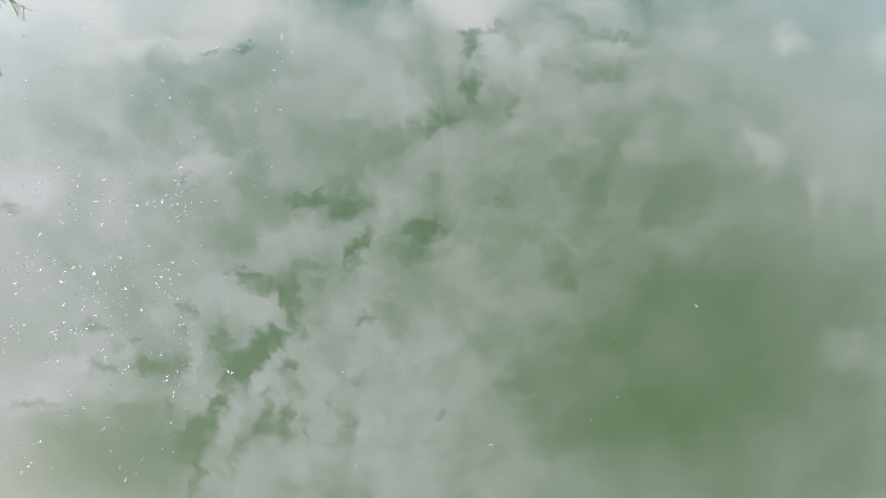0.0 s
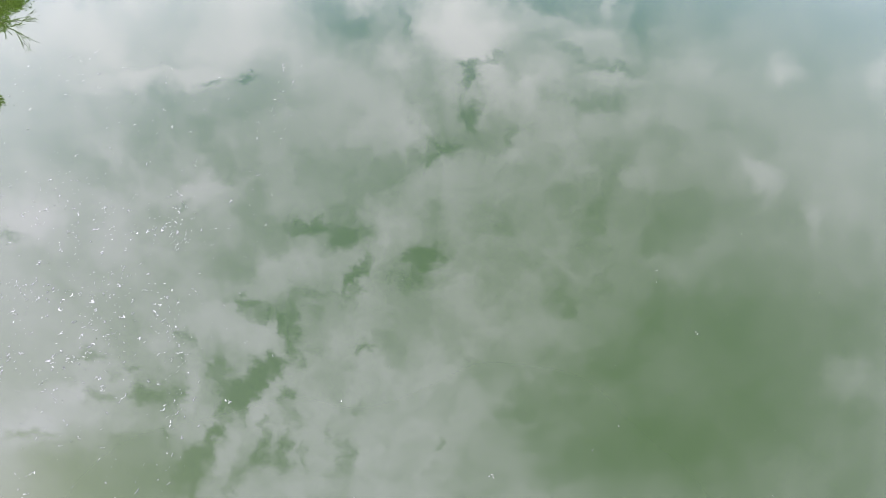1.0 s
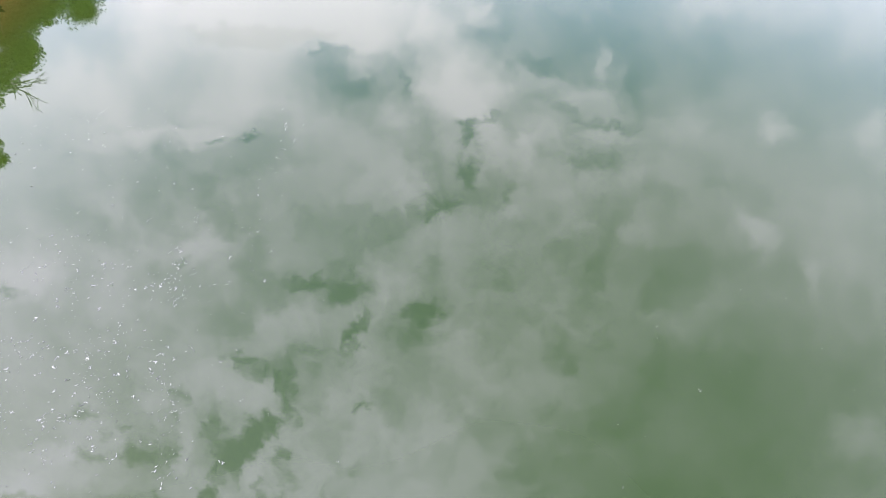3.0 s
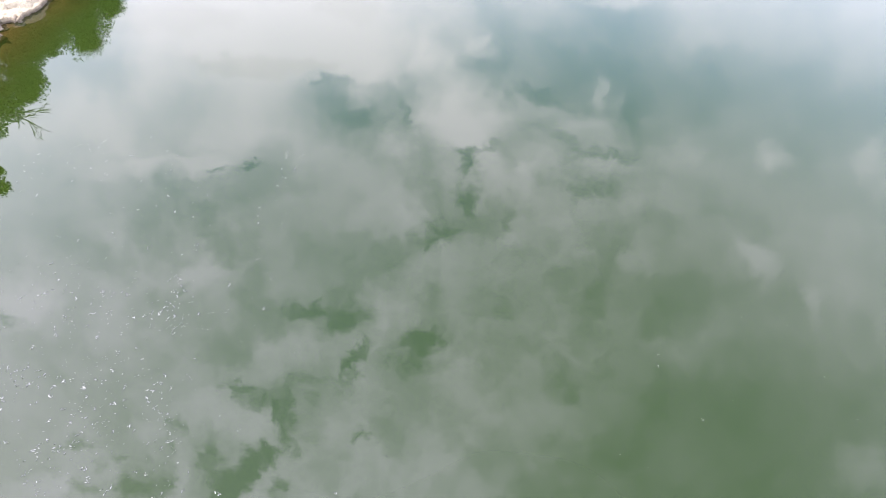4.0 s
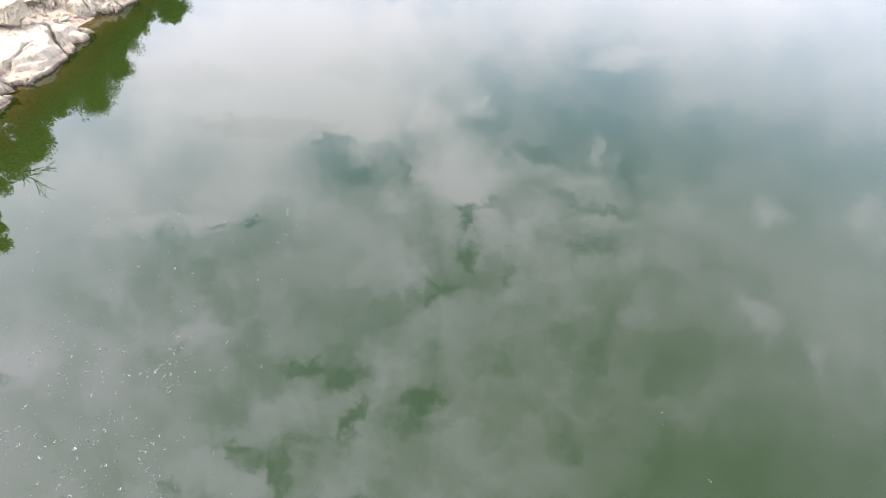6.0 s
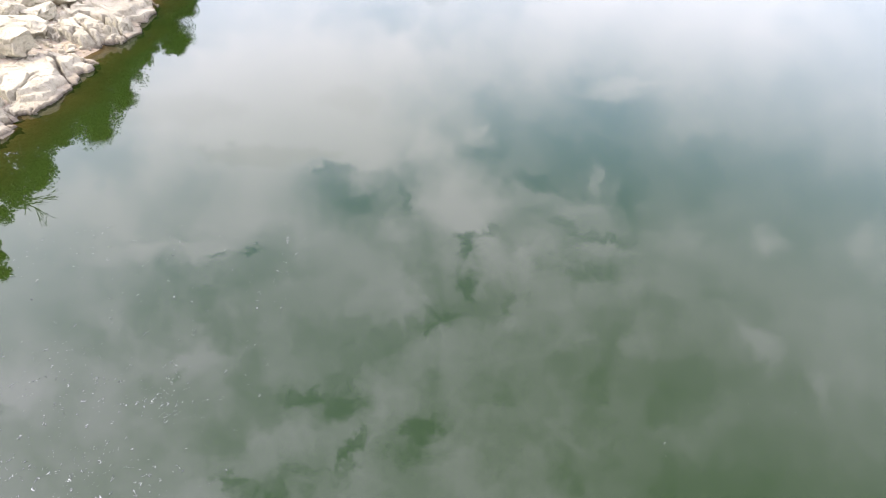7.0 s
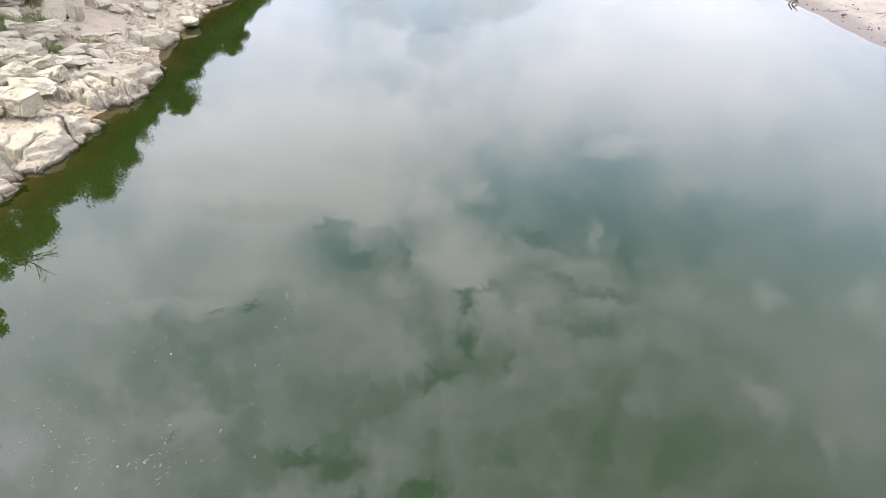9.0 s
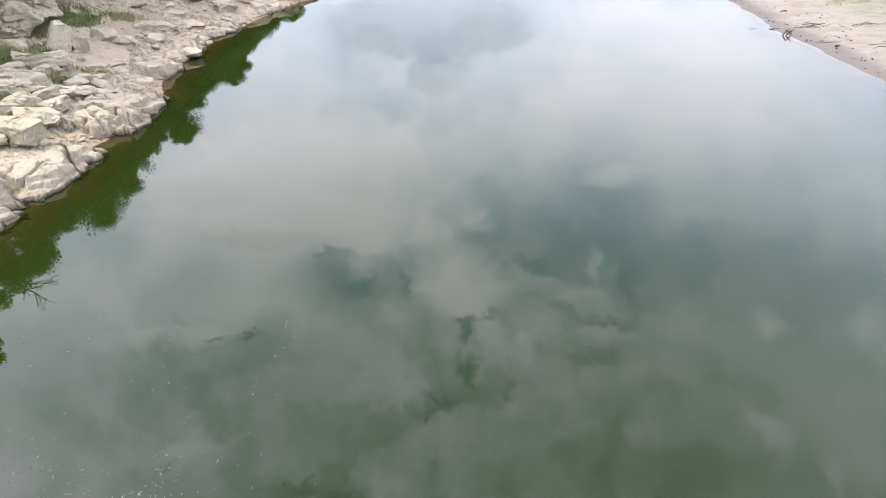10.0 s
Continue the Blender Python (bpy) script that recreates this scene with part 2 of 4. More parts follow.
rifts = rift(rifts, -0.449, -0.419, 0.017, 0.043, 0.45)
rifts = rift(rifts, -0.546, -0.375, 0.010, 0.016, 0.50)
rifts = rift(rifts, -0.707, -0.478, 0.051, 0.013, 0.50)
rifts = rift(rifts, -0.368, -0.598, 0.013, 0.054, 0.50, -15)
rifts = rift(rifts, -0.360, 0.107, 0.023, 0.007, 0.70)
rifts = rift(rifts, -0.311, 0.104, 0.023, 0.007, 0.60)
rifts = rift(rifts, -0.418, -0.086, 0.014, 0.011, 0.60)
rifts = rift(rifts, -0.701, -0.136, 0.046, 0.008, 0.50)
rifts = rift(rifts, -0.457, -0.523, 0.039, 0.042, 0.30)
rifts = rift(rifts, 0.072, 0.145, 0.044, 0.007, 0.55, 17)
rifts = rift(rifts, 0.038, 0.118, 0.015, 0.018, 0.80)
rifts = rift(rifts, 0.035, 0.059, 0.020, 0.036, 0.70)
rifts = rift(rifts, -0.010, -0.006, 0.038, 0.025, 0.70)
rifts = rift(rifts, 0.104, 0.005, 0.012, 0.036, 0.50)
rifts = rift(rifts, -0.062, 0.196, 0.008, 0.035, 0.50, 20)
rifts = rift(rifts, 0.267, 0.127, 0.064, 0.011, 0.45)
rifts = rift(rifts, 0.234, 0.075, 0.054, 0.020, 0.50)
rifts = rift(rifts, 0.132, 0.226, 0.055, 0.019, 0.40)
rifts = rift(rifts, 0.297, 0.197, 0.046, 0.023, 0.30)
rifts = rift(rifts, -0.153, 0.241, 0.055, 0.009, 0.22)
rifts = rift(rifts, -0.124, 0.191, 0.046, 0.023, 0.30)
rifts = rift(rifts, -0.208, 0.244, 0.028, 0.007, 0.30)
rifts = rift(rifts, 0.567, -0.089, 0.013, 0.024, 0.22)
rifts = rift(rifts, 0.186, 0.150, 0.027, 0.013, 0.40)
rifts = rift(rifts, -0.297, -0.459, 0.008, 0.031, 0.50, -15)
rifts = rift(rifts, -0.236, -0.522, 0.008, 0.032, 0.40)
rifts = rift(rifts, -0.191, -0.479, 0.008, 0.026, 0.35)
rifts = rift(rifts, -0.374, -0.450, 0.008, 0.027, 0.50, -20)
rifts = rift(rifts, -0.473, -0.482, 0.010, 0.031, 0.40, -20)
rifts = rift(rifts, -0.336, -0.465, 0.008, 0.037, 0.40, -20)
rifts = rift(rifts, -0.235, -0.347, 0.009, 0.025, 0.40)
rifts = rift(rifts, -0.269, -0.279, 0.007, 0.024, 0.50)
rifts = rift(rifts, -0.520, -0.359, 0.021, 0.008, 0.45)
rifts = rift(rifts, -0.630, -0.400, 0.025, 0.008, 0.45)
rifts = rift(rifts, -0.142, -0.448, 0.008, 0.021, 0.35)
rifts = rift(rifts, -0.395, -0.620, 0.009, 0.044, 0.40, -15)
rifts = rift(rifts, -0.213, -0.259, 0.013, 0.010, 0.35)
rifts = rift(rifts, -0.624, -0.350, 0.023, 0.008, 0.40)
torn = W.math("MULTIPLY_ADD", frayed, -2.0, W.math("MULTIPLY", fine, -1.4))
torn = W.math("MULTIPLY_ADD", W.math("SUBTRACT", W.noise(wisp, 30.0, 4, 0.6), 0.5), -1.0, torn)
rifts = W.math("MULTIPLY_ADD", torn, W.smooth(rifts, 0.0, 0.45, 0.15, 1.0), rifts)
gap = W.smooth(rifts, -0.15, 1.3, 0.0, 0.95)
thick = W.math("MULTIPLY", W.smooth(cover, -0.10, 1.22), W.math("SUBTRACT", 1.0, gap))
clear = W.add("ShaderNodeTexSky", sky_type="NISHITA", sun_disc=False, sun_elevation=SUN_EL, sun_rotation=SUN_AZ,
              air_density=1.0, dust_density=1.5).outputs[0]
clear = W.vec("SCALE", clear)
clear.node.inputs["Scale"].default_value = 0.75
# thick cloud is about three times as bright overhead as near the horizon, and brighter still towards the sun
glow = W.math("MULTIPLY_ADD", W.math("MAXIMUM", up, 0.0), 3.7, 5.4)
glow = W.math("MULTIPLY", glow, W.smooth(up, 0.04, 0.36, 0.76, 1.0))
near_sun = W.math("MAXIMUM", W.vec("DOT_PRODUCT", ray, tuple(TOWARD_SUN), out=1), 0.0)
glow = W.math("MULTIPLY", glow, W.math("MULTIPLY_ADD", W.math("POWER", near_sun, 6.0), 0.5, 1.0))
glow = W.math("MULTIPLY", glow, W.math("SUBTRACT", 1.0, shade))
white = W.vec("SCALE", W.mix(W.smooth(up, 0.42, 0.72), (1.0, 0.945, 1.11), (1.03, 0.945, 1.26)))
W.tree.links.new(glow, white.node.inputs["Scale"])
# haze: a pale blue veil that thickens towards the horizon
veil = W.vec("SCALE", (0.48, 0.76, 1.22))
W.tree.links.new(W.math("MULTIPLY", glow, 0.54), veil.node.inputs["Scale"])
clear = W.mix(W.smooth(up, 0.34, 0.68, 0.80, 0.0), clear, veil)
sky = W.mix(thick, clear, white)
W.add("ShaderNodeOutputWorld", {0: W.add("ShaderNodeBackground", {0: sky, 1: 0.285}).outputs[0]})

sun_data = bpy.data.lights.new("sun", "SUN")
sun_data.energy, sun_data.angle, sun_data.color = 3.1, radians(10), (1.0, 0.94, 0.84)
sun = new("sun", sun_data)
sun.matrix_world = look(TOWARD_SUN * 60, (0, 0, 0))


# ---------------------------------------------------------------- materials
def material(name):
    m = bpy.data.materials.new(name)
    m.use_nodes = True
    return m, Nodes(m.node_tree)


def finish(n, color, rough, bump=None, strength=0.4, distance=0.02, **more):
    ins = {"Base Color": color, "Roughness": rough}
    ins.update(more)
    if bump is not None:
        ins["Normal"] = n.add("ShaderNodeBump", {"Strength": strength, "Distance": distance, "Height": bump}).outputs[0]
    b = n.add("ShaderNodeBsdfPrincipled", ins)
    n.add("ShaderNodeOutputMaterial", {0: b.outputs[0]})


def stone_material(name, pale, tan, dark, ledge=False):
    """Weathered limestone: pale faces, tan patches, dark hairline cracks, fine pits, a brown tide mark just over the
    water and undercut shade painted along the waterline.
    """
    m, n = material(name)
    at = n.add("ShaderNodeNewGeometry").outputs["Position"]
    per = n.add("ShaderNodeObjectInfo").outputs["Random"]
    big = n.noise(at, 0.9, 4, 0.6)
    mid = n.noise(at, 4.0, 6, 0.65)
    fine = n.noise(at, 24, 5, 0.7)
    bent_at = n.vec("ADD", at, n.vec("MULTIPLY", n.vec("SUBTRACT", n.noise(at, 1.9, 6, 0.6, out=1), (0.5, 0.5, 0.5)), (0.8, 0.8, 0.8)))
    bent_at = n.vec("MULTIPLY", bent_at, (1.0, 0.7, 1.9))
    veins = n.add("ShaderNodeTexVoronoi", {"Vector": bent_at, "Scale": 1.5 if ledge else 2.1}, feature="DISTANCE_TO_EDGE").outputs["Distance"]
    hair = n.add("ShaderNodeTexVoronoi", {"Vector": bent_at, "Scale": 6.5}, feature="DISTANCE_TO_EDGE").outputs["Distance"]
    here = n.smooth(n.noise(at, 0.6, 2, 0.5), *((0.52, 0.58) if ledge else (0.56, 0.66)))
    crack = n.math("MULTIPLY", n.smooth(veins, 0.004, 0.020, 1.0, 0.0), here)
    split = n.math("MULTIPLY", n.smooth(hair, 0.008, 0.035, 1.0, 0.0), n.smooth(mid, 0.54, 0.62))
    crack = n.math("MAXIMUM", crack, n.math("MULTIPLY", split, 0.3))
    c = n.mix(n.smooth(big, 0.42, 0.66), pale, tan)
    c = n.mix(n.math("MULTIPLY", n.smooth(mid, 0.52, 0.70), 0.6), c, dark)
    c = n.mix(n.math("MULTIPLY", n.smooth(fine, 0.48, 0.70), 0.55), c, [v * 0.45 for v in tan])
    c = n.mix(n.math("MULTIPLY", per, 0.4), c, [v * 0.75 for v in tan])
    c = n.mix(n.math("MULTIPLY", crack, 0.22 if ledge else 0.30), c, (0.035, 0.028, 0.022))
    # silt dried on by the falling river
    height = n.add("ShaderNodeSeparateXYZ", {0: at}).outputs[2]
    tide = n.smooth(n.math("ADD", height, n.math("MULTIPLY", mid, 0.25)), 0.14, 0.30, 0.8, 0.0)
    c = n.mix(tide, c, (0.12, 0.088, 0.054))
    # the shade of the undercut rim, put into the colour at the waterline
    c = n.mix(n.smooth(n.math("ADD", height, n.math("MULTIPLY", mid, 0.08)), 0.05, 0.11, 0.75, 0.0), c, (0.045, 0.036, 0.022))
    relief = n.math("MULTIPLY_ADD", mid, 1.0, n.math("MULTIPLY", fine, 0.4))
    relief = n.math("MULTIPLY_ADD", crack, -1.2, relief)
    finish(n, c, 0.9, relief, 1.0, 0.10)
    return m


def sand_material():
    m, n = material("sand_and_gravel")
    at = n.add("ShaderNodeNewGeometry").outputs["Position"]
    xyz = n.add("ShaderNodeSeparateXYZ", {0: at})
    big = n.noise(at, 0.35, 5, 0.6)
    mid = n.noise(at, 2.4, 6, 0.65)
    grit = n.noise(at, 26, 5, 0.75)
    pebble = n.add("ShaderNodeTexVoronoi", {"Vector": at, "Scale": 11.0}, feature="F1")
    c = n.mix(n.smooth(big, 0.35, 0.65), (0.208, 0.165, 0.100), (0.246, 0.202, 0.129))
    c = n.mix(n.math("MULTIPLY", n.smooth(mid, 0.48, 0.7), 0.6), c, (0.122, 0.094, 0.076))
    c = n.mix(n.math("MULTIPLY", n.smooth(grit, 0.5, 0.72), 0.5), c, (0.244, 0.214, 0.176))
    gray = n.add("ShaderNodeSeparateXYZ", {0: pebble.outputs["Color"]}).outputs[0]
    c = n.mix(n.math("MULTIPLY", n.smooth(gray, 0.55, 0.9), 0.25), c, (0.255, 0.232, 0.199))
    # damp, darker sand by the water, brown silt under it
    wet = n.smooth(n.math("ADD", xyz.outputs[2], n.math("MULTIPLY", mid, 0.12)), 0.10, 0.30, 1.0, 0.0)
    c = n.mix(n.math("MULTIPLY", wet, 0.75), c, (0.164, 0.119, 0.069))
    relief = n.math("ADD", n.math("MULTIPLY", grit, 0.6), n.math("MULTIPLY", pebble.outputs["Distance"], -0.9))
    finish(n, c, n.math("MULTIPLY_ADD", wet, -0.3, 0.92), relief, 0.9, 0.05)
    return m


def beach_material():
    """The pale sand bar, with thin green growth on its higher ground."""
    m, n = material("pale_beach_sand")
    at = n.add("ShaderNodeNewGeometry").outputs["Position"]
    xyz = n.add("ShaderNodeSeparateXYZ", {0: at})
    big = n.noise(at, 0.22, 5, 0.6)
    mid = n.noise(at, 1.1, 6, 0.65)
    grit = n.noise(at, 18, 5, 0.75)
    c = n.mix(n.smooth(mid, 0.4, 0.65), (0.150, 0.131, 0.104), (0.117, 0.097, 0.074))
    c = n.mix(n.math("MULTIPLY", n.smooth(grit, 0.5, 0.75), 0.4), c, (0.098, 0.080, 0.060))
    green = n.math("MULTIPLY", n.smooth(big, 0.40, 0.58), n.smooth(xyz.outputs[2], 0.25, 0.6))
    c = n.mix(n.math("MULTIPLY", green, 0.6), c, (0.093, 0.100, 0.051))
    wet = n.smooth(n.math("ADD", xyz.outputs[2], n.math("MULTIPLY", mid, 0.14)), 0.12, 0.22, 1.0, 0.0)
    c = n.mix(n.math("MULTIPLY", wet, 0.9), c, (0.070, 0.058, 0.047))
    finish(n, c, 0.9, grit, 0.4, 0.02)
    return m


def water_material():
    """A calm, silty green river: mirror gloss over a cloudy body that clears where the bed is shallow."""
    m, n = material("green_river_water")
    at = n.add("ShaderNodeNewGeometry").outputs["Position"]
    silt = n.noise(at, 0.10, 3, 0.5)
    c = n.mix(n.smooth(silt, 0.3, 0.7), (0.0083, 0.0153, 0.0024), (0.0098, 0.0160, 0.0026))
    wave = n.noise(n.vec("MULTIPLY", at, (1.0, 0.55, 1.0)), 1.6, 2, 0.5)
    bump = n.add("ShaderNodeBump", {"Strength": 0.0015, "Distance": 0.05, "Height": wave}).outputs[0]
    body = n.add("ShaderNodeBsdfDiffuse", {0: c}).outputs[0]
    shallow = n.add("ShaderNodeAttribute", attribute_name="shallow").outputs["Fac"]
    clear = n.add("ShaderNodeBsdfTransparent", {0: (0.66, 0.57, 0.36, 1)}).outputs[0]
    under = n.add("ShaderNodeMixShader", {0: shallow, 1: body, 2: clear}).outputs[0]
    gloss = n.add("ShaderNodeBsdfGlossy", {"Roughness": 0.012, "Normal": bump}).outputs[0]
    fres = n.add("ShaderNodeFresnel", {0: 1.43, 1: bump}).outputs[0]
    n.add("ShaderNodeOutputMaterial", {0: n.add("ShaderNodeMixShader", {0: fres, 1: under, 2: gloss}).outputs[0]})
    return m


def leaf_material(name, a, b):
    m, n = material(name)
    isle = n.add("ShaderNodeNewGeometry").outputs["Random Per Island"]
    at = n.add("ShaderNodeNewGeometry").outputs["Position"]
    c = n.mix(isle, a, b)
    c = n.mix(n.smooth(n.noise(at, 0.8, 3), 0.4, 0.65, 0.0, 0.5), c, [v * 0.6 for v in a])
    d = n.add("ShaderNodeBsdfPrincipled", {"Base Color": c, "Roughness": 0.6, "Specular IOR Level": 0.2}).outputs[0]
    t = n.add("ShaderNodeBsdfTranslucent", {0: c}).outputs[0]
    n.add("ShaderNodeOutputMaterial", {0: n.add("ShaderNodeMixShader", {0: 0.35, 1: d, 2: t}).outputs[0]})
    return m


def plain_material(name, a, b, scale=12.0, rough=0.85):
    m, n = material(name)
    at = n.add("ShaderNodeNewGeometry").outputs["Position"]
    k = n.noise(at, scale, 5, 0.65)
    finish(n, n.mix(n.smooth(k, 0.35, 0.65), a, b), rough, k, 0.4, 0.01)
    return m


def fluff_material():
    """Bits of seed fluff: some dry and white, most soaked and dull."""
    m, n = material("white_fluff")
    isle = n.add("ShaderNodeNewGeometry").outputs["Random Per Island"]
    finish(n, n.mix(n.smooth(isle, 0.1, 1.0), (0.060, 0.064, 0.058), (0.165, 0.167, 0.160)), 0.9)
    return m


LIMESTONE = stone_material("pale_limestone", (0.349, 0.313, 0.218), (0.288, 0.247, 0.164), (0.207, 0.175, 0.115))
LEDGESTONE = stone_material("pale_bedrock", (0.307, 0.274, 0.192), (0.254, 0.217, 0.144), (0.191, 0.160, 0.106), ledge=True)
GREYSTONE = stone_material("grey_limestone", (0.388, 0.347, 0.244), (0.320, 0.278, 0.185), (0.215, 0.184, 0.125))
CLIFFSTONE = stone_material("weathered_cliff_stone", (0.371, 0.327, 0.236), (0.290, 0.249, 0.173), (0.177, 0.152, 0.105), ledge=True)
SAND = sand_material()
BEACH = beach_material()
WATER = water_material()
LEAF = leaf_material("green_leaves", (0.023, 0.068, 0.005), (0.049, 0.098, 0.010))
GRASS = leaf_material("grass_blades", (0.115, 0.155, 0.050), (0.195, 0.212, 0.092))
DRYGRASS = leaf_material("dry_grass_blades", (0.187, 0.196, 0.085), (0.281, 0.246, 0.136))
BARK = plain_material("grey_brown_bark", (0.10, 0.08, 0.06), (0.17, 0.145, 0.115))
DRIFT = plain_material("weathered_driftwood", (0.025, 0.020, 0.016), (0.055, 0.045, 0.036))
FOAM = fluff_material()


# ---------------------------------------------------------------- helpers for shapes
def link_mesh(name, verts, faces, mat, parent=None, label="", smooth=False):
    me = bpy.data.meshes.new(name)
    me.from_pydata(verts, [], faces)
    me.materials.append(mat)
    if smooth:
        me.polygons.foreach_set("use_smooth", [True] * len(me.polygons))
    me.update()
    ob = new(name, me)
    if parent is not None:
        ob.parent = parent
    if label:
        tagged(ob, label)
    return ob


def hump(x, y, scale, seed=0.0):
    return noise.noise(Vector((x * scale, y * scale, seed)))


def rough_sum(x, y, scale, seed=0.0, octaves=4):
    return noise.fractal(Vector((x * scale, y * scale, seed)), 1.0, 2.0, octaves)


def step(v, lo, hi):
    t = min(1.0, max(0.0, (v - lo) / (hi - lo)))
    return t * t * (3 - 2 * t)


# ---------------------------------------------------------------- the lie of the land
LEFT_LINE = ((-400, -9.2), (0, -9.3), (9, -9.2), (12, -9.15), (14, -9.1), (15.6, -9.3), (18, -9.2), (20.6, -9.6), (25, -10.3),
             (30, -10.45), (36, -9.45), (41, -8.4), (60, -8.5), (2000, -9))
RIGHT_LINE = ((-400, 15.6), (10, 15.8), (23, 15.7), (27, 15.9), (31, 16.1), (41, 17.5), (60, 18.6), (2000, 20))


def along_line(line, y):
    for (y0, x0), (y1, x1) in zip(line, line[1:]):
        if y <= y1:
            return x0 + (x1 - x0) * max(0.0, y - y0) / (y1 - y0)
    return line[-1][1]


def ground_height(x, y):
    """Metres over the water: a stony bank to the left, a channel, a low sand bar to the right."""
    s = along_line(LEFT_LINE, y) + 0.35 * rough_sum(0, y, 0.5, 3.0, 3) - x
    if x < 4:
        if s < 0:
            z = max(-2.4, 0.22 * s) if s > -1.2 else max(-2.4, -0.264 + 0.8 * (s + 1.2))
        else:
            z = 0.24 * min(s, 5.0) + 0.5 * max(0.0, min(s - 5.0, 6.0)) + 0.12 * max(0.0, min(s - 11.0, 60))
        lump = step(s, -0.6, 1.0)
        return z + lump * (0.16 * rough_sum(x, y, 0.55, 1.0) + 0.05 * rough_sum(x, y, 2.6, 5.0))
    r = x - along_line(RIGHT_LINE, y) + 0.3 * rough_sum(0, y, 0.3, 8.0, 3)
    z = max(-2.4, 0.3 * r) if r < 0 else 0.10 * min(r, 6) + 0.04 * max(0.0, min(r - 6, 60))
    return z + step(r, -0.3, 1.5) * 0.06 * rough_sum(x, y, 0.5, 2.0)


def spread(*runs):
    """Grid lines: (from, to, step) runs joined, each line once."""
    out = []
    for a, b, d in runs:
        n = max(1, round((b - a) / d))
        out += [a + (b - a) * i / n for i in range(n)]
    return out + [runs[-1][1]]


def sheet(xs, ys, height):
    verts = [(x, y, height(x, y)) for y in ys for x in xs]
    w = len(xs)
    faces = [(j * w + i, j * w + i + 1, (j + 1) * w + i + 1, (j + 1) * w + i) for j in range(len(ys) - 1) for i in range(w - 1)]
    return verts, faces


GX = spread((-2500, -300, 440), (-300, -60, 40), (-60, -24, 3), (-24, -18, 0.5), (-18, -7.6, 0.13), (-7.6, 4, 1.5), (4, 15, 2.2),
            (15, 24, 0.3), (24, 60, 3), (60, 300, 40), (300, 2500, 440))
GY = spread((-2500, -300, 440), (-300, -20, 35), (-20, 8, 2.0), (8, 32, 0.15), (32, 60, 0.4), (60, 120, 4), (120, 300, 30), (300, 2500, 440))
gv, gf = sheet(GX, GY, ground_height)
ground = link_mesh("ground", gv, gf, SAND, smooth=True)
ground.data.materials.append(BEACH)
side = [0] * len(gf)
for k, f in enumerate(gf):
    side[k] = 1 if gv[f[0]][0] > 4 else 0
ground.data.polygons.foreach_set("material_index", side)
tagged(ground, "sandy stony river bank and pale sand bar", "ground", kind="structure")

WX = spread((-400, -14, 96), (-14, -7, 0.2), (-7, 15, 2.2), (15, 20, 0.5), (20, 400, 95))
WY = spread((-2500, -100, 400), (-100, 6, 20), (6, 34, 0.25), (34, 60, 1.0), (60, 200, 20), (200, 2500, 400))
wv, wf = sheet(WX, WY, lambda x, y: 0.0)
river = link_mesh("water", wv, wf, WATER, smooth=True)
clear_at = river.data.attributes.new("shallow", "FLOAT", "POINT")
clear_at.data.foreach_set("value", [0.92 * math.exp(min(0.0, ground_height(x, y)) / 0.18) if -16 < x < 22 else 0.0 for x, y, z in wv])
tagged(river, "calm green river water mirroring clouds and trees", "river", kind="structure")


# ---------------------------------------------------------------- bedrock ledges
def cell_hash(p, k):
    return math.sin(p.x * 12.9898 + p.y * 78.233 + k * 37.719) * 43758.5453 % 1.0


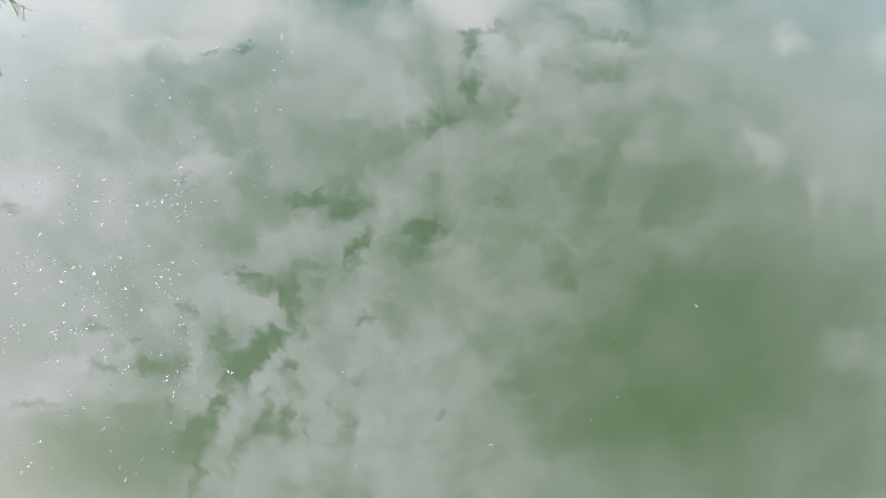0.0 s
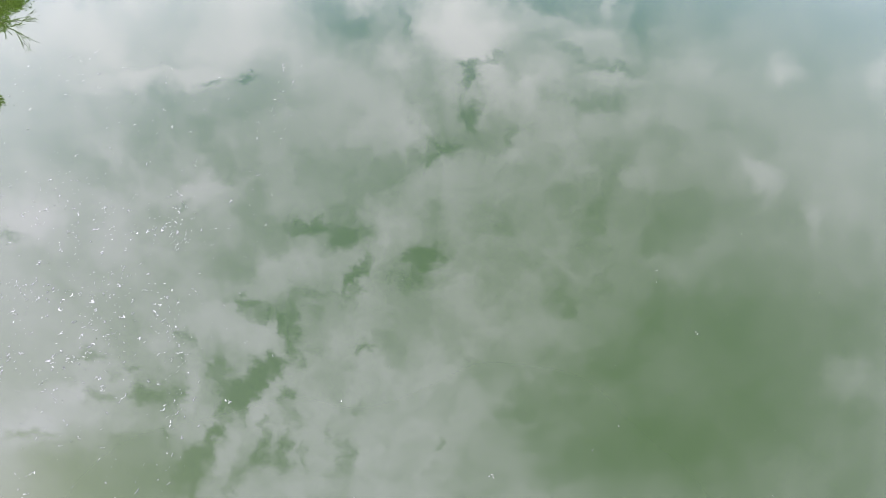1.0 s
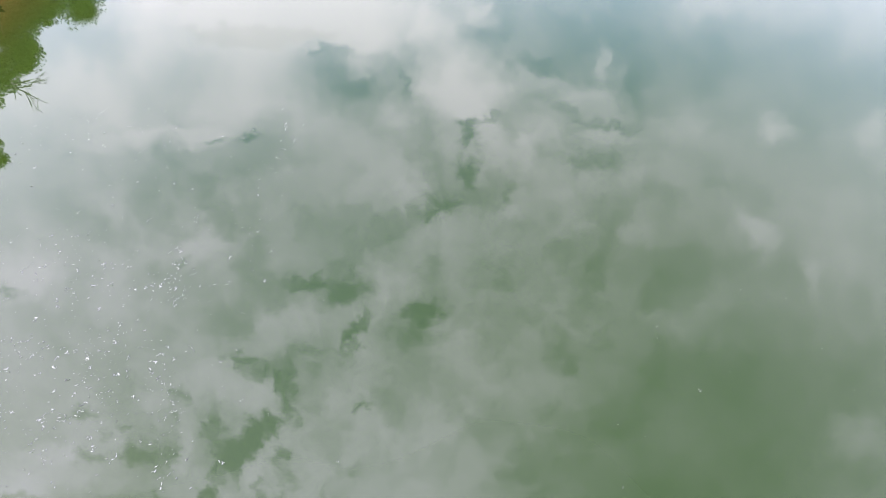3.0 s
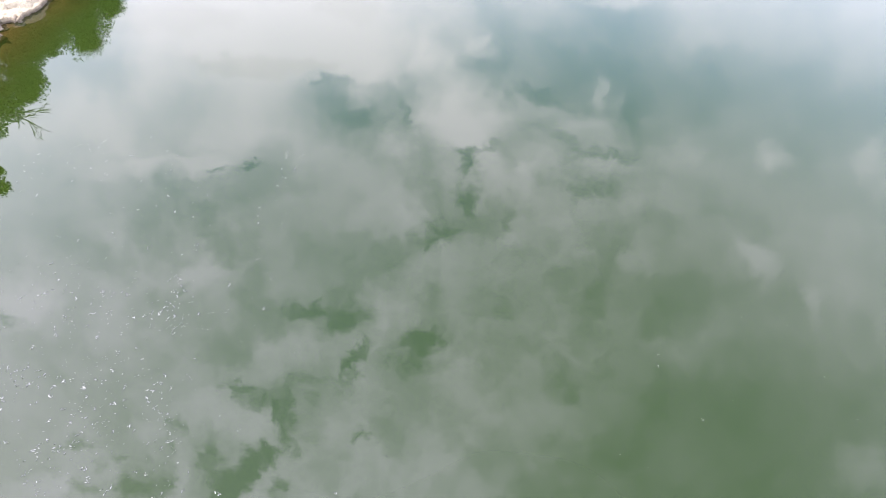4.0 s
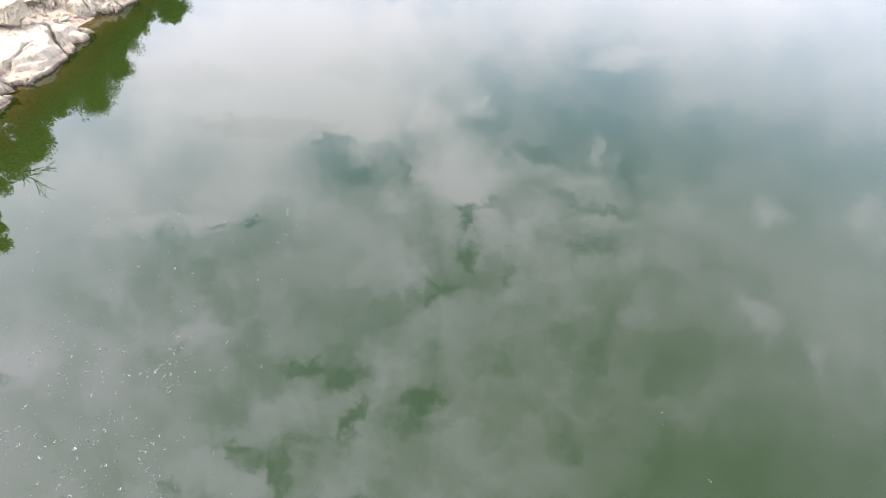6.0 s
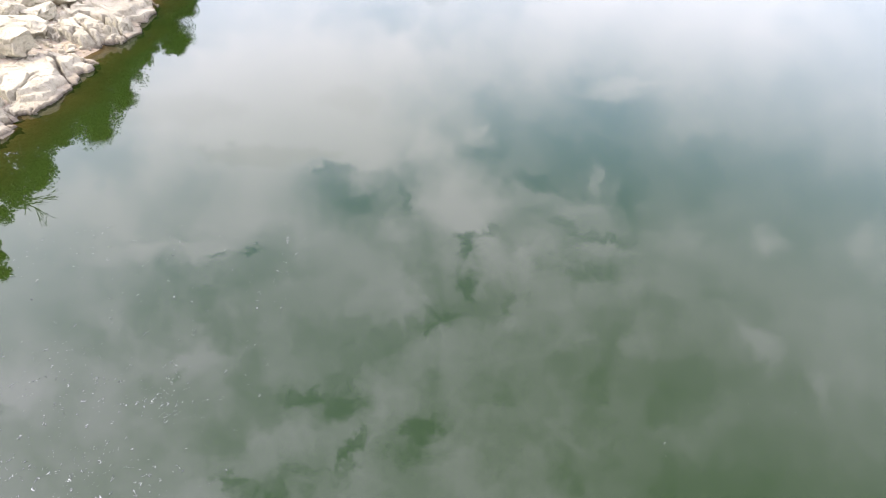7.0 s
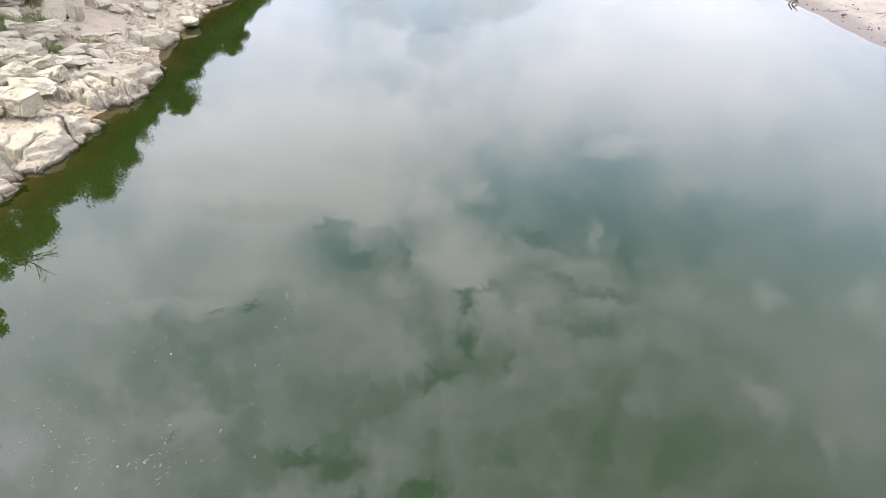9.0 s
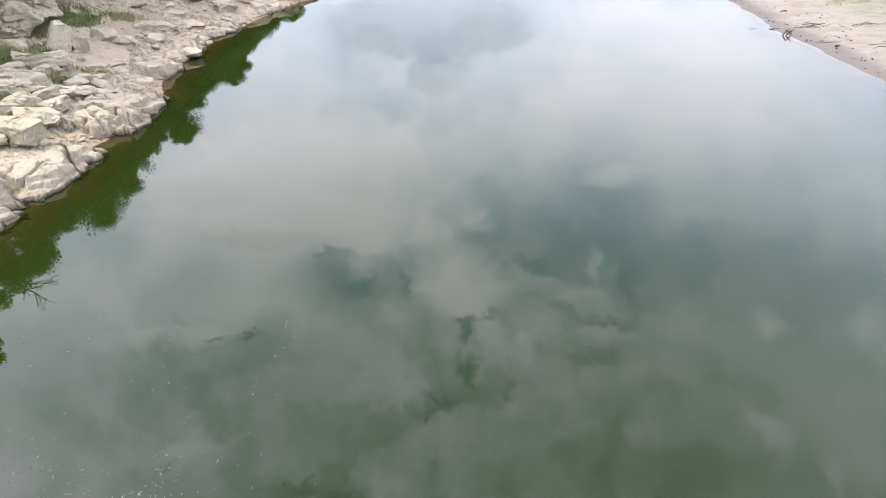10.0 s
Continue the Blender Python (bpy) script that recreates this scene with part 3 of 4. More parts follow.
def ledge(name, label, lobes, crest, seed, grain=(0.72, 0.42), turn=25.0, lean=0.14, gap=0.035, mat=None, clefts=()):
    """A shelf of cracked bedrock. lobes: (x, y, half width, half length, turn). crest: height of its top at the water's edge."""
    lo_x, hi_x = min(l[0] - l[2] - l[3] for l in lobes), max(l[0] + l[2] + l[3] for l in lobes)
    lo_y, hi_y = min(l[1] - l[2] - l[3] for l in lobes), max(l[1] + l[2] + l[3] for l in lobes)
    cx, cy = (lo_x + hi_x) / 2, (lo_y + hi_y) / 2
    nx, ny = int((hi_x - lo_x) / gap) + 1, int((hi_y - lo_y) / gap) + 1
    ct, st = math.cos(radians(turn)), math.sin(radians(turn))
    spin = [(math.cos(radians(l[4])), math.sin(radians(l[4]))) for l in lobes]
    ids, verts, cells = {}, [], []
    for j in range(ny):
        for i in range(nx):
            x, y = lo_x + i * gap, lo_y + j * gap
            inside = -9.0
            for (lx, ly, a, b, _), (c, s) in zip(lobes, spin):
                u, v = (x - lx) * c + (y - ly) * s, -(x - lx) * s + (y - ly) * c
                r = (abs(u / a) ** 2.6 + abs(v / b) ** 2.6) ** (1 / 2.6)
                inside = max(inside, (1 - r) * min(a, b))
            if inside < -0.45:
                continue
            inside += 0.17 * rough_sum(x, y, 1.5, seed, 4) + 0.05 * hump(x, y, 8, seed)
            if inside < -0.05:
                continue
            # blocks between the cracks, each a little higher or lower and tipped its own way
            w = 0.16 * hump(x, y, 2.2, seed + 4) + 0.03 * hump(x, y, 9, seed + 4)
            q = Vector(((x * ct + y * st) * grain[0] + w, (-x * st + y * ct) * grain[1] * 1.6 - w, seed))
            dist, pts = noise.voronoi(q)
            calm = grain[2] if len(grain) > 2 else 1.0
            off = (cell_hash(pts[0], 1) - 0.5) * 0.24 * calm
            tip = (cell_hash(pts[0], 2) - 0.5) * 0.42 * (q.x - pts[0].x) + (cell_hash(pts[0], 3) - 0.5) * 0.42 * (q.y - pts[0].y)
            open_crack = max(0.0, cell_hash(pts[1] + pts[0], 4) - 0.15) * 1.5
            crack = math.exp(-((dist[1] - dist[0]) / 0.032) ** 2) * 0.75 * open_crack
            # smaller flat facets broken out of each block
            q2 = q * 2.7 + Vector((3.1 + 0.2 * hump(x, y, 5, seed + 9), 1.7, 0))
            d2, p2 = noise.voronoi(q2)
            off += (cell_hash(p2[0], 5) - 0.5) * 0.07
            tip += (cell_hash(p2[0], 7) - 0.5) * 0.16 * calm * (q2.x - p2[0].x) + (cell_hash(p2[0], 8) - 0.5) * 0.16 * calm * (q2.y - p2[0].y)
            crack += math.exp(-((d2[1] - d2[0]) / 0.05) ** 2) * 0.34 * calm * max(0.0, cell_hash(p2[0] + p2[1], 6) - 0.45)
            inland = along_line(LEFT_LINE, y) - x
            top = crest + lean * max(-0.6, inland) + off + tip - crack
            top += 0.045 * rough_sum(x, y, 1.1, seed + 2, 3) + 0.022 * rough_sum(x, y, 6, seed + 3, 5)
            for line in clefts:
                for (ax, ay), (bx, by) in zip(line, line[1:]):
                    t = max(0.0, min(1.0, ((x - ax) * (bx - ax) + (y - ay) * (by - ay)) / ((bx - ax) ** 2 + (by - ay) ** 2)))
                    away = math.hypot(x - ax - t * (bx - ax), y - ay - t * (by - ay)) + 0.05 * hump(x, y, 4, seed + 8)
                    if away < 0.12:
                        top -= 0.24 * math.exp(-(max(0.0, away) / 0.028) ** 2)
            # broken rim
            edge = inside + 0.05 * rough_sum(x, y, 4.5, seed + 5, 3)
            shelf = 0.50 * step(edge, 0.0, 0.08) + 0.22 * step(edge, 0.14 + 0.25 * hump(x, y, 1.3, seed + 6), 0.22 + 0.25 * hump(x, y, 1.3, seed + 6)) \
                + 0.28 * step(edge, 0.30 + 0.3 * hump(x, y, 0.9, seed + 7), 0.42 + 0.3 * hump(x, y, 0.9, seed + 7))
            base = min(ground_height(x, y), 0.1 if inland < 0.6 else 9.0) - 0.12
            z = base + (top - base) * shelf
            if inside < 0.02:
                z = base - 0.35
                x, y = x - 0.16 * (1 if inland < 1.2 else -0.3), y
            ids[i, j] = len(verts)
            verts.append((x, y, z))
            cells.append((round(pts[0].x, 3), round(pts[0].y, 3)))
    blocks = {}
    for (i, j), k in ids.items():
        ring = ((i, j), (i + 1, j), (i + 1, j + 1), (i, j + 1))
        if all(c in ids for c in ring):
            blocks.setdefault(cells[k], []).append([ids[c] for c in ring])
    # one piece for each run of joined faces; slivers go with a neighbour
    pieces = []
    for quads in blocks.values():
        near = {}
        for n, f in enumerate(quads):
            for k in f:
                near.setdefault(k, []).append(n)
        seen = set()
        for n in range(len(quads)):
            if n in seen:
                continue
            run, todo = [], [n]
            seen.add(n)
            while todo:
                m = todo.pop()
                run.append(quads[m])
                for k in quads[m]:
                    fresh = [o for o in near[k] if o not in seen]
                    seen.update(fresh)
                    todo += fresh
            pieces.append(run)
    pieces.sort(key=len, reverse=True)
    holder, kept = {}, []
    for run in pieces:
        beside = [holder[k] for f in run for k in f if k in holder] if len(run) < 80 else []
        if beside:
            home = max(set(beside), key=beside.count)
            kept[home] += run
        elif len(run) < 20:
            continue
        else:
            home = len(kept)
            kept.append(run)
        for f in run:
            for k in f:
                holder.setdefault(k, home)
    root = new(name)
    root.location = (cx, cy, 0)
    for quads in kept:
        own = {}
        for f in quads:
            for k in f:
                own.setdefault(k, len(own))
        link_mesh("rock_block", [(verts[k][0] - cx, verts[k][1] - cy, verts[k][2]) for k in own], [[own[k] for k in f] for f in quads],
                  mat or LEDGESTONE, root)
    return tagged(root, label, "rock ledge", "bedrock ledges")


LEDGES = [
    ("pale cracked bedrock shelf sloping into the green water", [(-9.65, 14.1, 0.95, 1.75, 12), (-9.25, 14.85, 0.5, 0.75, -30), (-10.1, 12.75, 0.9, 1.3, 5), (-9.95, 13.5, 0.95, 1.3, 0)], 0.33, 4.3, (0.42, 0.26, 0.45)),
    ("broad fissured limestone ledge jutting out over the water", [(-9.85, 18.3, 1.05, 2.1, -4), (-9.15, 17.6, 0.55, 1.2, -8), (-9.4, 19.9, 0.5, 0.9, -20)], 0.42, 7.9, (0.50, 0.30, 0.65)),
    ("low silt-stained rock shelf at the waterline", [(-9.45, 11.75, 0.65, 1.0, 15)], 0.20, 11.2, (0.7, 0.5)),
    ("pale rounded bedrock hump beside the river", [(-10.6, 23.3, 0.82, 1.35, -8)], 0.34, 15.4, (0.5, 0.36, 0.7)),
    ("sloping pale bedrock slab above the shore", [(-11.15, 22.0, 0.7, 1.15, 20)], 0.30, 19.8, (0.4, 0.3, 0.5)),
    ("long broken rock edge along the shore", [(-10.75, 26.6, 0.7, 1.7, 6), (-11.05, 28.6, 0.7, 1.3, 10)], 0.22, 23.1, (0.72, 0.42)),
    ("flat pale shore rocks running down to the river", [(-10.7, 32.2, 0.75, 2.3, 2)], 0.20, 27.6, (0.72, 0.42)),
    ("pale shore rocks with a submerged foot", [(-9.9, 36.8, 0.8, 2.6, -14)], 0.22, 31.5, (0.72, 0.42)),
]
CLEFTS = {  # the widest fissures of the two near shelves
    4.3: [((-9.82, 15.14), (-9.54, 14.98), (-9.04, 14.28)), ((-9.11, 11.68), (-9.01, 12.30), (-8.78, 12.72), (-8.49, 12.97), (-8.10, 13.17)), ((-9.45, 12.85), (-9.36, 13.36), (-9.48, 13.92)), ((-8.97, 12.66), (-8.78, 12.07)), ((-9.33, 14.58), (-8.79, 14.06))],
    7.9: [((-9.93, 17.24), (-9.28, 16.54), (-8.65, 15.98), (-8.01, 15.58)), ((-9.91, 16.88), (-9.57, 15.98), (-9.12, 14.99)), ((-9.48, 15.20), (-9.45, 15.71), (-9.24, 15.98)), ((-9.98, 17.87), (-9.57, 17.55), (-9.60, 18.10)), ((-9.16, 14.79), (-8.65, 14.32)), ((-7.90, 14.32), (-8.11, 14.87)), ((-8.24, 15.98), (-7.61, 15.54))],
}
for text, lobes, crest, seed, grain in LEDGES:
    ledge("rock_ledge", text, lobes, crest, seed, grain, gap=0.026 if lobes[0][1] < 25 else 0.05, clefts=CLEFTS.get(seed, ()))


def on_ledge(x, y, margin=0.0):
    for _, lobes, *_ in LEDGES:
        for lx, ly, a, b, turn in lobes:
            c, s = math.cos(radians(turn)), math.sin(radians(turn))
            u, v = (x - lx) * c + (y - ly) * s, -(x - lx) * s + (y - ly) * c
            if (u / (a + margin)) ** 2 + (v / (b + margin)) ** 2 < 1:
                return True
    return False


# ---------------------------------------------------------------- boulders and stones
def rock_mesh(name, seed, detail, cuts=11, rough=0.05, mat=None, crack=0.0, block=False):
    """A broken stone about one metre across: a ball cut by flat fracture faces, then roughened."""
    rng = random.Random(seed)
    planes = []
    for _ in range(cuts):
        n = Vector((rng.gauss(0, 1), rng.gauss(0, 1), rng.gauss(0, 1))).normalized()
        planes.append((n, rng.uniform(0.30, 0.44)))
    planes += [(Vector((0.08, 0.05, 1)).normalized(), rng.uniform(0.3, 0.4)), (Vector((0, 0, -1)), 0.36)]
    if block:
        planes = [(Vector((sx + rng.uniform(-.25, .25), sy + rng.uniform(-.25, .25), sz + rng.uniform(-.2, .2))).normalized(), rng.uniform(0.33, 0.40))
                  for sx, sy, sz in ((1, 0, 0), (-1, 0, 0), (0, 1, 0), (0, -1, 0), (0, 0, 1), (0, 0, -1))] + planes[:6]
    bm = bmesh.new()
    bmesh.ops.create_icosphere(bm, subdivisions=detail, radius=0.75 if block else 0.62)
    for v in bm.verts:
        w = v.co * 2.6 + Vector((seed * 1.3, 0, seed))
        wavy = 0.055 * noise.noise(w) + 0.035 * noise.noise(w * 2.7) + 0.018 * noise.noise(w * 6.5)
        for n, d in planes:
            over = v.co.dot(n) - d - wavy
            if over > 0:
                v.co -= n * over
        out = v.co.normalized()
        p = v.co * 2.2 + Vector((seed, seed * 0.7, 0))
        v.co += out * (rough * noise.fractal(p, 1.0, 2.0, 5) + rough * 0.35 * noise.noise(p * 5))
        if crack:
            d, _ = noise.voronoi(Vector((v.co.x * 3.0, v.co.y * 3.0, v.co.z * 8.0)) + Vector((seed, 0, seed)) + w * 0.12)
            v.co -= out * crack * math.exp(-((d[1] - d[0]) / 0.05) ** 2)
    me = bpy.data.meshes.new(name)
    bm.to_mesh(me)
    bm.free()
    me.materials.append(mat or LIMESTONE)
    return me


def boulder(label, x, y, size, turn=0.0, tip=(0.0, 0.0), seed=1, mat=None, sink=0.12, z=None, crack=0.0, cuts=10, name="boulder", rough=0.045, block=False, detail=4):
    ob = new(name, rock_mesh(name, seed, detail, cuts=cuts, mat=mat, crack=crack, rough=rough, block=block))
    foot = ground_height(x, y) if z is None else z
    ob.matrix_world = pose(x, y, foot + size[2] * (0.36 - sink), tip[0], tip[1], turn) @ Matrix.Diagonal((*[s * 1.25 for s in size], 1))
    return tagged(ob, label, "boulder", "boulders on the bank")


boulder("large flat grey slab boulder lying tilted on sand", -13.0, 21.0, (1.45, 0.95, 0.5), 20, (-4, -6), 45, GREYSTONE, block=True, rough=0.06, sink=-0.12)
boulder("tall leaning pale slab standing on the bank", -13.9, 23.6, (0.76, 0.5, 1.25), 30, (-10, 22), 22, GREYSTONE, block=True, rough=0.07)
boulder("small upright stone beside the leaning slab", -13.35, 23.7, (0.5, 0.45, 0.72), 10, (0, 12), 23)
boulder("broad grey-white boulder among rubble", -11.0, 16.35, (1.1, 0.75, 0.6), 20, (0, 10), 24, GREYSTONE)
boulder("blocky pale boulder with a flat top on bedrock", -10.5, 15.0, (0.80, 0.60, 0.56), -20, (6, 4), 25, z=0.54, cuts=9, block=True, rough=0.07)
boulder("angular pale boulder among stones and grass", -11.55, 17.15, (0.58, 0.46, 0.56), 60, (10, 0), 26, block=True)
boulder("wedge-shaped pale stone beside a grass tuft", -11.1, 17.5, (0.72, 0.45, 0.42), 15, (0, -12), 27)
boulder("round brown-grey boulder casting a dark shadow", -13.35, 25.55, (0.72, 0.6, 0.56), 0, (0, 0), 28, GREYSTONE)
boulder("grey boulder next to a round one on sand", -12.75, 25.8, (0.72, 0.5, 0.45), 40, (0, 8), 29, GREYSTONE)
boulder("thin flat yellowish slab lying on gravel", -12.3, 22.55, (0.75, 0.42, 0.22), 10, (0, 3), 30, block=True)
boulder("thin flat slab resting next to another", -11.85, 22.95, (0.72, 0.36, 0.22), 25, (0, -4), 31, block=True)
boulder("pale wedge boulder on the upper shore", -12.1, 27.3, (0.85, 0.55, 0.42), 30, (5, 6), 32)
boulder("long pale boulder in the rubble", -13.0, 18.75, (0.95, 0.62, 0.5), 35, (0, 10), 33, GREYSTONE)
boulder("broad flat stone in the rubble slope", -12.55, 18.2, (0.8, 0.6, 0.4), 70, (8, 0), 34)
boulder("pale angular stone below the flat slab", -12.5, 20.15, (0.5, 0.42, 0.5), 30, (0, 0), 35)
boulder("pale boulder half buried in sand", -11.6, 20.1, (0.62, 0.42, 0.30), 80, (6, 4), 36)
boulder("cracked pale boulder on the sandy slope", -11.25, 20.6, (0.45, 0.34, 0.28), 15, (0, 6), 37)
boulder("blocky boulder at the foot of the cliff", -14.9, 22.4, (0.7, 0.5, 0.42), 15, (4, 0), 38, GREYSTONE)
boulder("pale slab on the upper sandy bank", -13.0, 28.7, (0.9, 0.6, 0.35), 60, (6, 0), 39)
boulder("dark boulder by the water below the bank", -10.15, 25.9, (0.55, 0.5, 0.45), 0, (0, 0), 40, GREYSTONE, z=0.1)
boulder("grey stone lying in the rubble", -11.9, 16.6, (0.8, 0.55, 0.5), 50, (0, 6), 41, GREYSTONE)
boulder("pale stone beside grass on the shore", -11.35, 15.55, (0.6, 0.45, 0.35), 10, (8, 0), 42)
cliff = boulder("weathered brown-grey cliff rock with deep cracks", -16.6, 24.2, (3.4, 4.6, 3.4), 20, (0, 8), 51, CLIFFSTONE, sink=0.2, crack=0.03, cuts=14, name="cliff_rock", rough=0.03, detail=6)
tagged(cliff, category="cliff rock", group="bank outcrop")
cliff2 = boulder("cracked cliff rock above the sandy bank", -17.6, 28.6, (3.0, 4.2, 2.6), 10, (0, 5), 52, CLIFFSTONE, sink=0.2, crack=0.03, cuts=14, name="cliff_rock", rough=0.03, detail=6)
tagged(cliff2, category="cliff rock", group="bank outcrop")
for x, y, size, turn, tip, k in (
        (-13.5, 19.75, (0.75, 0.5, 0.4), 30, 6, 0), (-12.8, 19.1, (0.95, 0.6, 0.6), 25, 12, 1), (-12.35, 17.7, (0.9, 0.6, 0.5), 40, 10, 2),
        (-11.9, 17.2, (0.6, 0.5, 0.4), 5, -8, 3), (-12.6, 19.75, (0.5, 0.42, 0.5), 60, 4, 4), (-11.45, 17.95, (0.55, 0.45, 0.4), 20, -10, 5),
        (-11.25, 17.3, (0.6, 0.4, 0.3), 10, 6, 6), (-11.2, 19.05, (0.7, 0.45, 0.35), 35, 8, 7), (-12.3, 16.6, (0.7, 0.5, 0.45), 50, 12, 8),
        (-12.0, 18.3, (0.6, 0.45, 0.35), 15, 5, 9), (-13.2, 18.4, (0.8, 0.55, 0.5), 65, 9, 10), (-11.5, 16.0, (0.6, 0.5, 0.35), 0, -6, 11),
        (-12.9, 17.4, (0.8, 0.5, 0.45), 30, 14, 12), (-11.75, 18.9, (0.45, 0.36, 0.3), 80, 0, 13), (-13.6, 20.6, (0.6, 0.42, 0.4), 12, 8, 14)):
    boulder("broken pale limestone block in the rubble slope", x, y, size, turn, (tip * 0.5, tip), 300 + k, GREYSTONE if k % 3 == 1 else None, block=k % 2 == 0, rough=0.06, sink=0.05)
for x, y, size, turn, k in ((-10.5, 37.6, (1.5, 1.2, 0.8), 20, 0), (-11.4, 34.6, (1.2, 0.9, 0.6), 50, 1), (-9.8, 40.6, (1.5, 1.2, 0.8), 0, 2), (-12.8, 31.6, (1.1, 0.8, 0.45), 30, 3),
                            (-11.7, 30.9, (0.9, 0.6, 0.3), 15, 4), (-12.6, 28.9, (1.5, 1.0, 0.5), 20, 5), (-12.9, 35.4, (1.3, 0.9, 0.7), 70, 6), (-9.0, 43.5, (1.4, 1.2, 0.7), 10, 7)):
    boulder("pale weathered boulder on the far shore", x, y, size, turn, (4, 6), 330 + k, block=k % 2 == 1, rough=0.07, sink=0.16)


def bare_sand(x, y):
    """Patches of clean sand between the rocks."""
    return any(((x - cx) / a) ** 2 + ((y - cy) / b) ** 2 < 1 for cx, cy, a, b in ((-14.0, 27.4, 1.2, 2.6), (-12.3, 21.7, 0.75, 1.6), (-12.8, 24.2, 0.7, 1.2)))


rng = random.Random(5)
SHAPES = [rock_mesh("stone", 60 + k, 2, cuts=9, block=k % 2 == 0, rough=0.05, mat=LIMESTONE if k % 3 else GREYSTONE) for k in range(9)]
placed = 0
while placed < 300:
    y = rng.uniform(11.0, 34.0)
    s = 0.25 + 6.5 * rng.random() ** 1.2
    x = along_line(LEFT_LINE, y) - s
    dense = 1.0 if y < 20.5 and s > 1.0 else 0.45
    dense *= 0.35 + 1.2 * max(0.0, 0.5 + hump(x, y, 0.7, 9.0))
    if rng.random() > dense or on_ledge(x, y, 0.05) or bare_sand(x, y):
        continue
    size = 0.10 + 0.36 * rng.random() ** 2.6
    if y < 20.5 and s > 1.4:
        size *= 1.55
    if 25 < y < 31 and s > 2.5:
        size *= 0.6
    ob = new("stone", rng.choice(SHAPES))
    ob.matrix_world = pose(x, y, ground_height(x, y) + size * 0.14, rng.uniform(-14, 14), rng.uniform(-14, 14), rng.uniform(0, 360)) \
        @ Matrix.Diagonal((size * rng.uniform(1.1, 1.9), size * rng.uniform(0.8, 1.3), size * rng.uniform(0.5, 1.0), 1))
    flat = "flat" if ob.scale[2] < 0.14 else "angular"
    tagged(ob, "%s pale limestone stone lying on the sandy bank" % flat, "stone", "loose stones on the bank")
    placed += 1


def scatter_mesh(name, label, category, mat, count, pick, seed, shape):
    """Many small pieces in one mesh. pick gives a place and size, or None; shape gives a small piece's corners and faces."""
    r = random.Random(seed)
    verts, faces = [], []
    made = 0
    while made < count:
        spot = pick(r)
        if spot is None:
            continue
        pv, pf = shape(r, *spot)
        k = len(verts)
        verts += pv
        faces += [[i + k for i in f] for f in pf]
        made += 1
    return tagged(link_mesh(name, verts, faces, mat), label, category, kind="stuff")


def gravel_spot(r):
    y = r.uniform(10.5, 46)
    s = 0.1 + 6.5 * r.random()
    x = along_line(LEFT_LINE, y) - s
    if on_ledge(x, y) or (bare_sand(x, y) and r.random() < 0.93) or r.random() > 0.25 + 1.3 * max(0.0, 0.35 + hump(x, y, 1.1, 4.0)):
        return None
    return x, y, 0.02 + 0.11 * r.random() ** 3


def gravel_piece(r, x, y, size):
    z = ground_height(x, y)
    ring = r.choice((5, 6))
    turn, sx, sy = r.uniform(0, 6.3), r.uniform(0.8, 1.6), r.uniform(0.6, 1.1)
    low, high = [], []
    for k in range(ring):
        a = turn + 6.283 * k / ring + r.uniform(-0.3, 0.3)
        low.append((x + sx * size * math.cos(a), y + sy * size * math.sin(a), z - 0.01))
        h = r.uniform(0.45, 0.8)
        high.append((x + sx * size * h * math.cos(a), y + sy * size * h * math.sin(a), z + size * r.uniform(0.4, 0.8)))
    return low + high, [[k, (k + 1) % ring, ring + (k + 1) % ring, ring + k] for k in range(ring)] + [[ring + k for k in range(ring)]]


scatter_mesh("gravel", "loose pale gravel and chips on the bank", "gravel", LIMESTONE, 9000, gravel_spot, 8, gravel_piece)


# ---------------------------------------------------------------- grass on the bank
def blade(r, x, y, z, tall):
    a, lean = r.uniform(0, 6.283), r.uniform(0.1, 0.6) * tall
    w = r.uniform(0.006, 0.014)
    b = r.uniform(0, 6.283)
    px, py = w * math.cos(b), w * math.sin(b)
    mx, my = x + 0.35 * lean * math.cos(a), y + 0.35 * lean * math.sin(a)
    tx, ty = x + lean * math.cos(a), y + lean * math.sin(a)
    v = [(x - px, y - py, z - 0.02), (x + px, y + py, z - 0.02), (mx + px, my + py, z + tall * 0.6), (mx - px, my - py, z + tall * 0.6), (tx, ty, z + tall)]
    return v, [[0, 1, 2, 3], [3, 2, 4]]


def grass_patch(label, x, y, wide, long, tall, count, mat, seed):
    def pick(r):
        gx, gy = x + r.gauss(0, 0.42) * wide, y + r.gauss(0, 0.42) * long
        if r.random() > 0.45 + 1.4 * hump(gx, gy, 2.2, seed):
            return None
        return gx, gy, ground_height(gx, gy), tall * r.uniform(0.5, 1.1)
    return scatter_mesh("grass_patch", label, "grass", mat, count, pick, seed, blade)


grass_patch("tall green grass below the cliff", -15.4, 27.6, 0.9, 1.5, 0.19, 3000, GRASS, 1)
grass_patch("green grass tufts at the cliff foot", -15.6, 25.4, 0.6, 0.9, 0.3, 700, GRASS, 2)
grass_patch("yellowing dry grass beside the cliff", -15.1, 24.4, 0.7, 0.8, 0.28, 900, DRYGRASS, 3)
grass_patch("low green cushion of grass between boulders", -14.3, 22.6, 0.75, 0.45, 0.2, 900, GRASS, 4)
grass_patch("sparse grass beside a flat boulder", -14.05, 20.3, 0.45, 0.7, 0.2, 500, GRASS, 5)
grass_patch("short bright grass between pale stones", -11.8, 18.75, 0.42, 0.4, 0.17, 600, GRASS, 6)
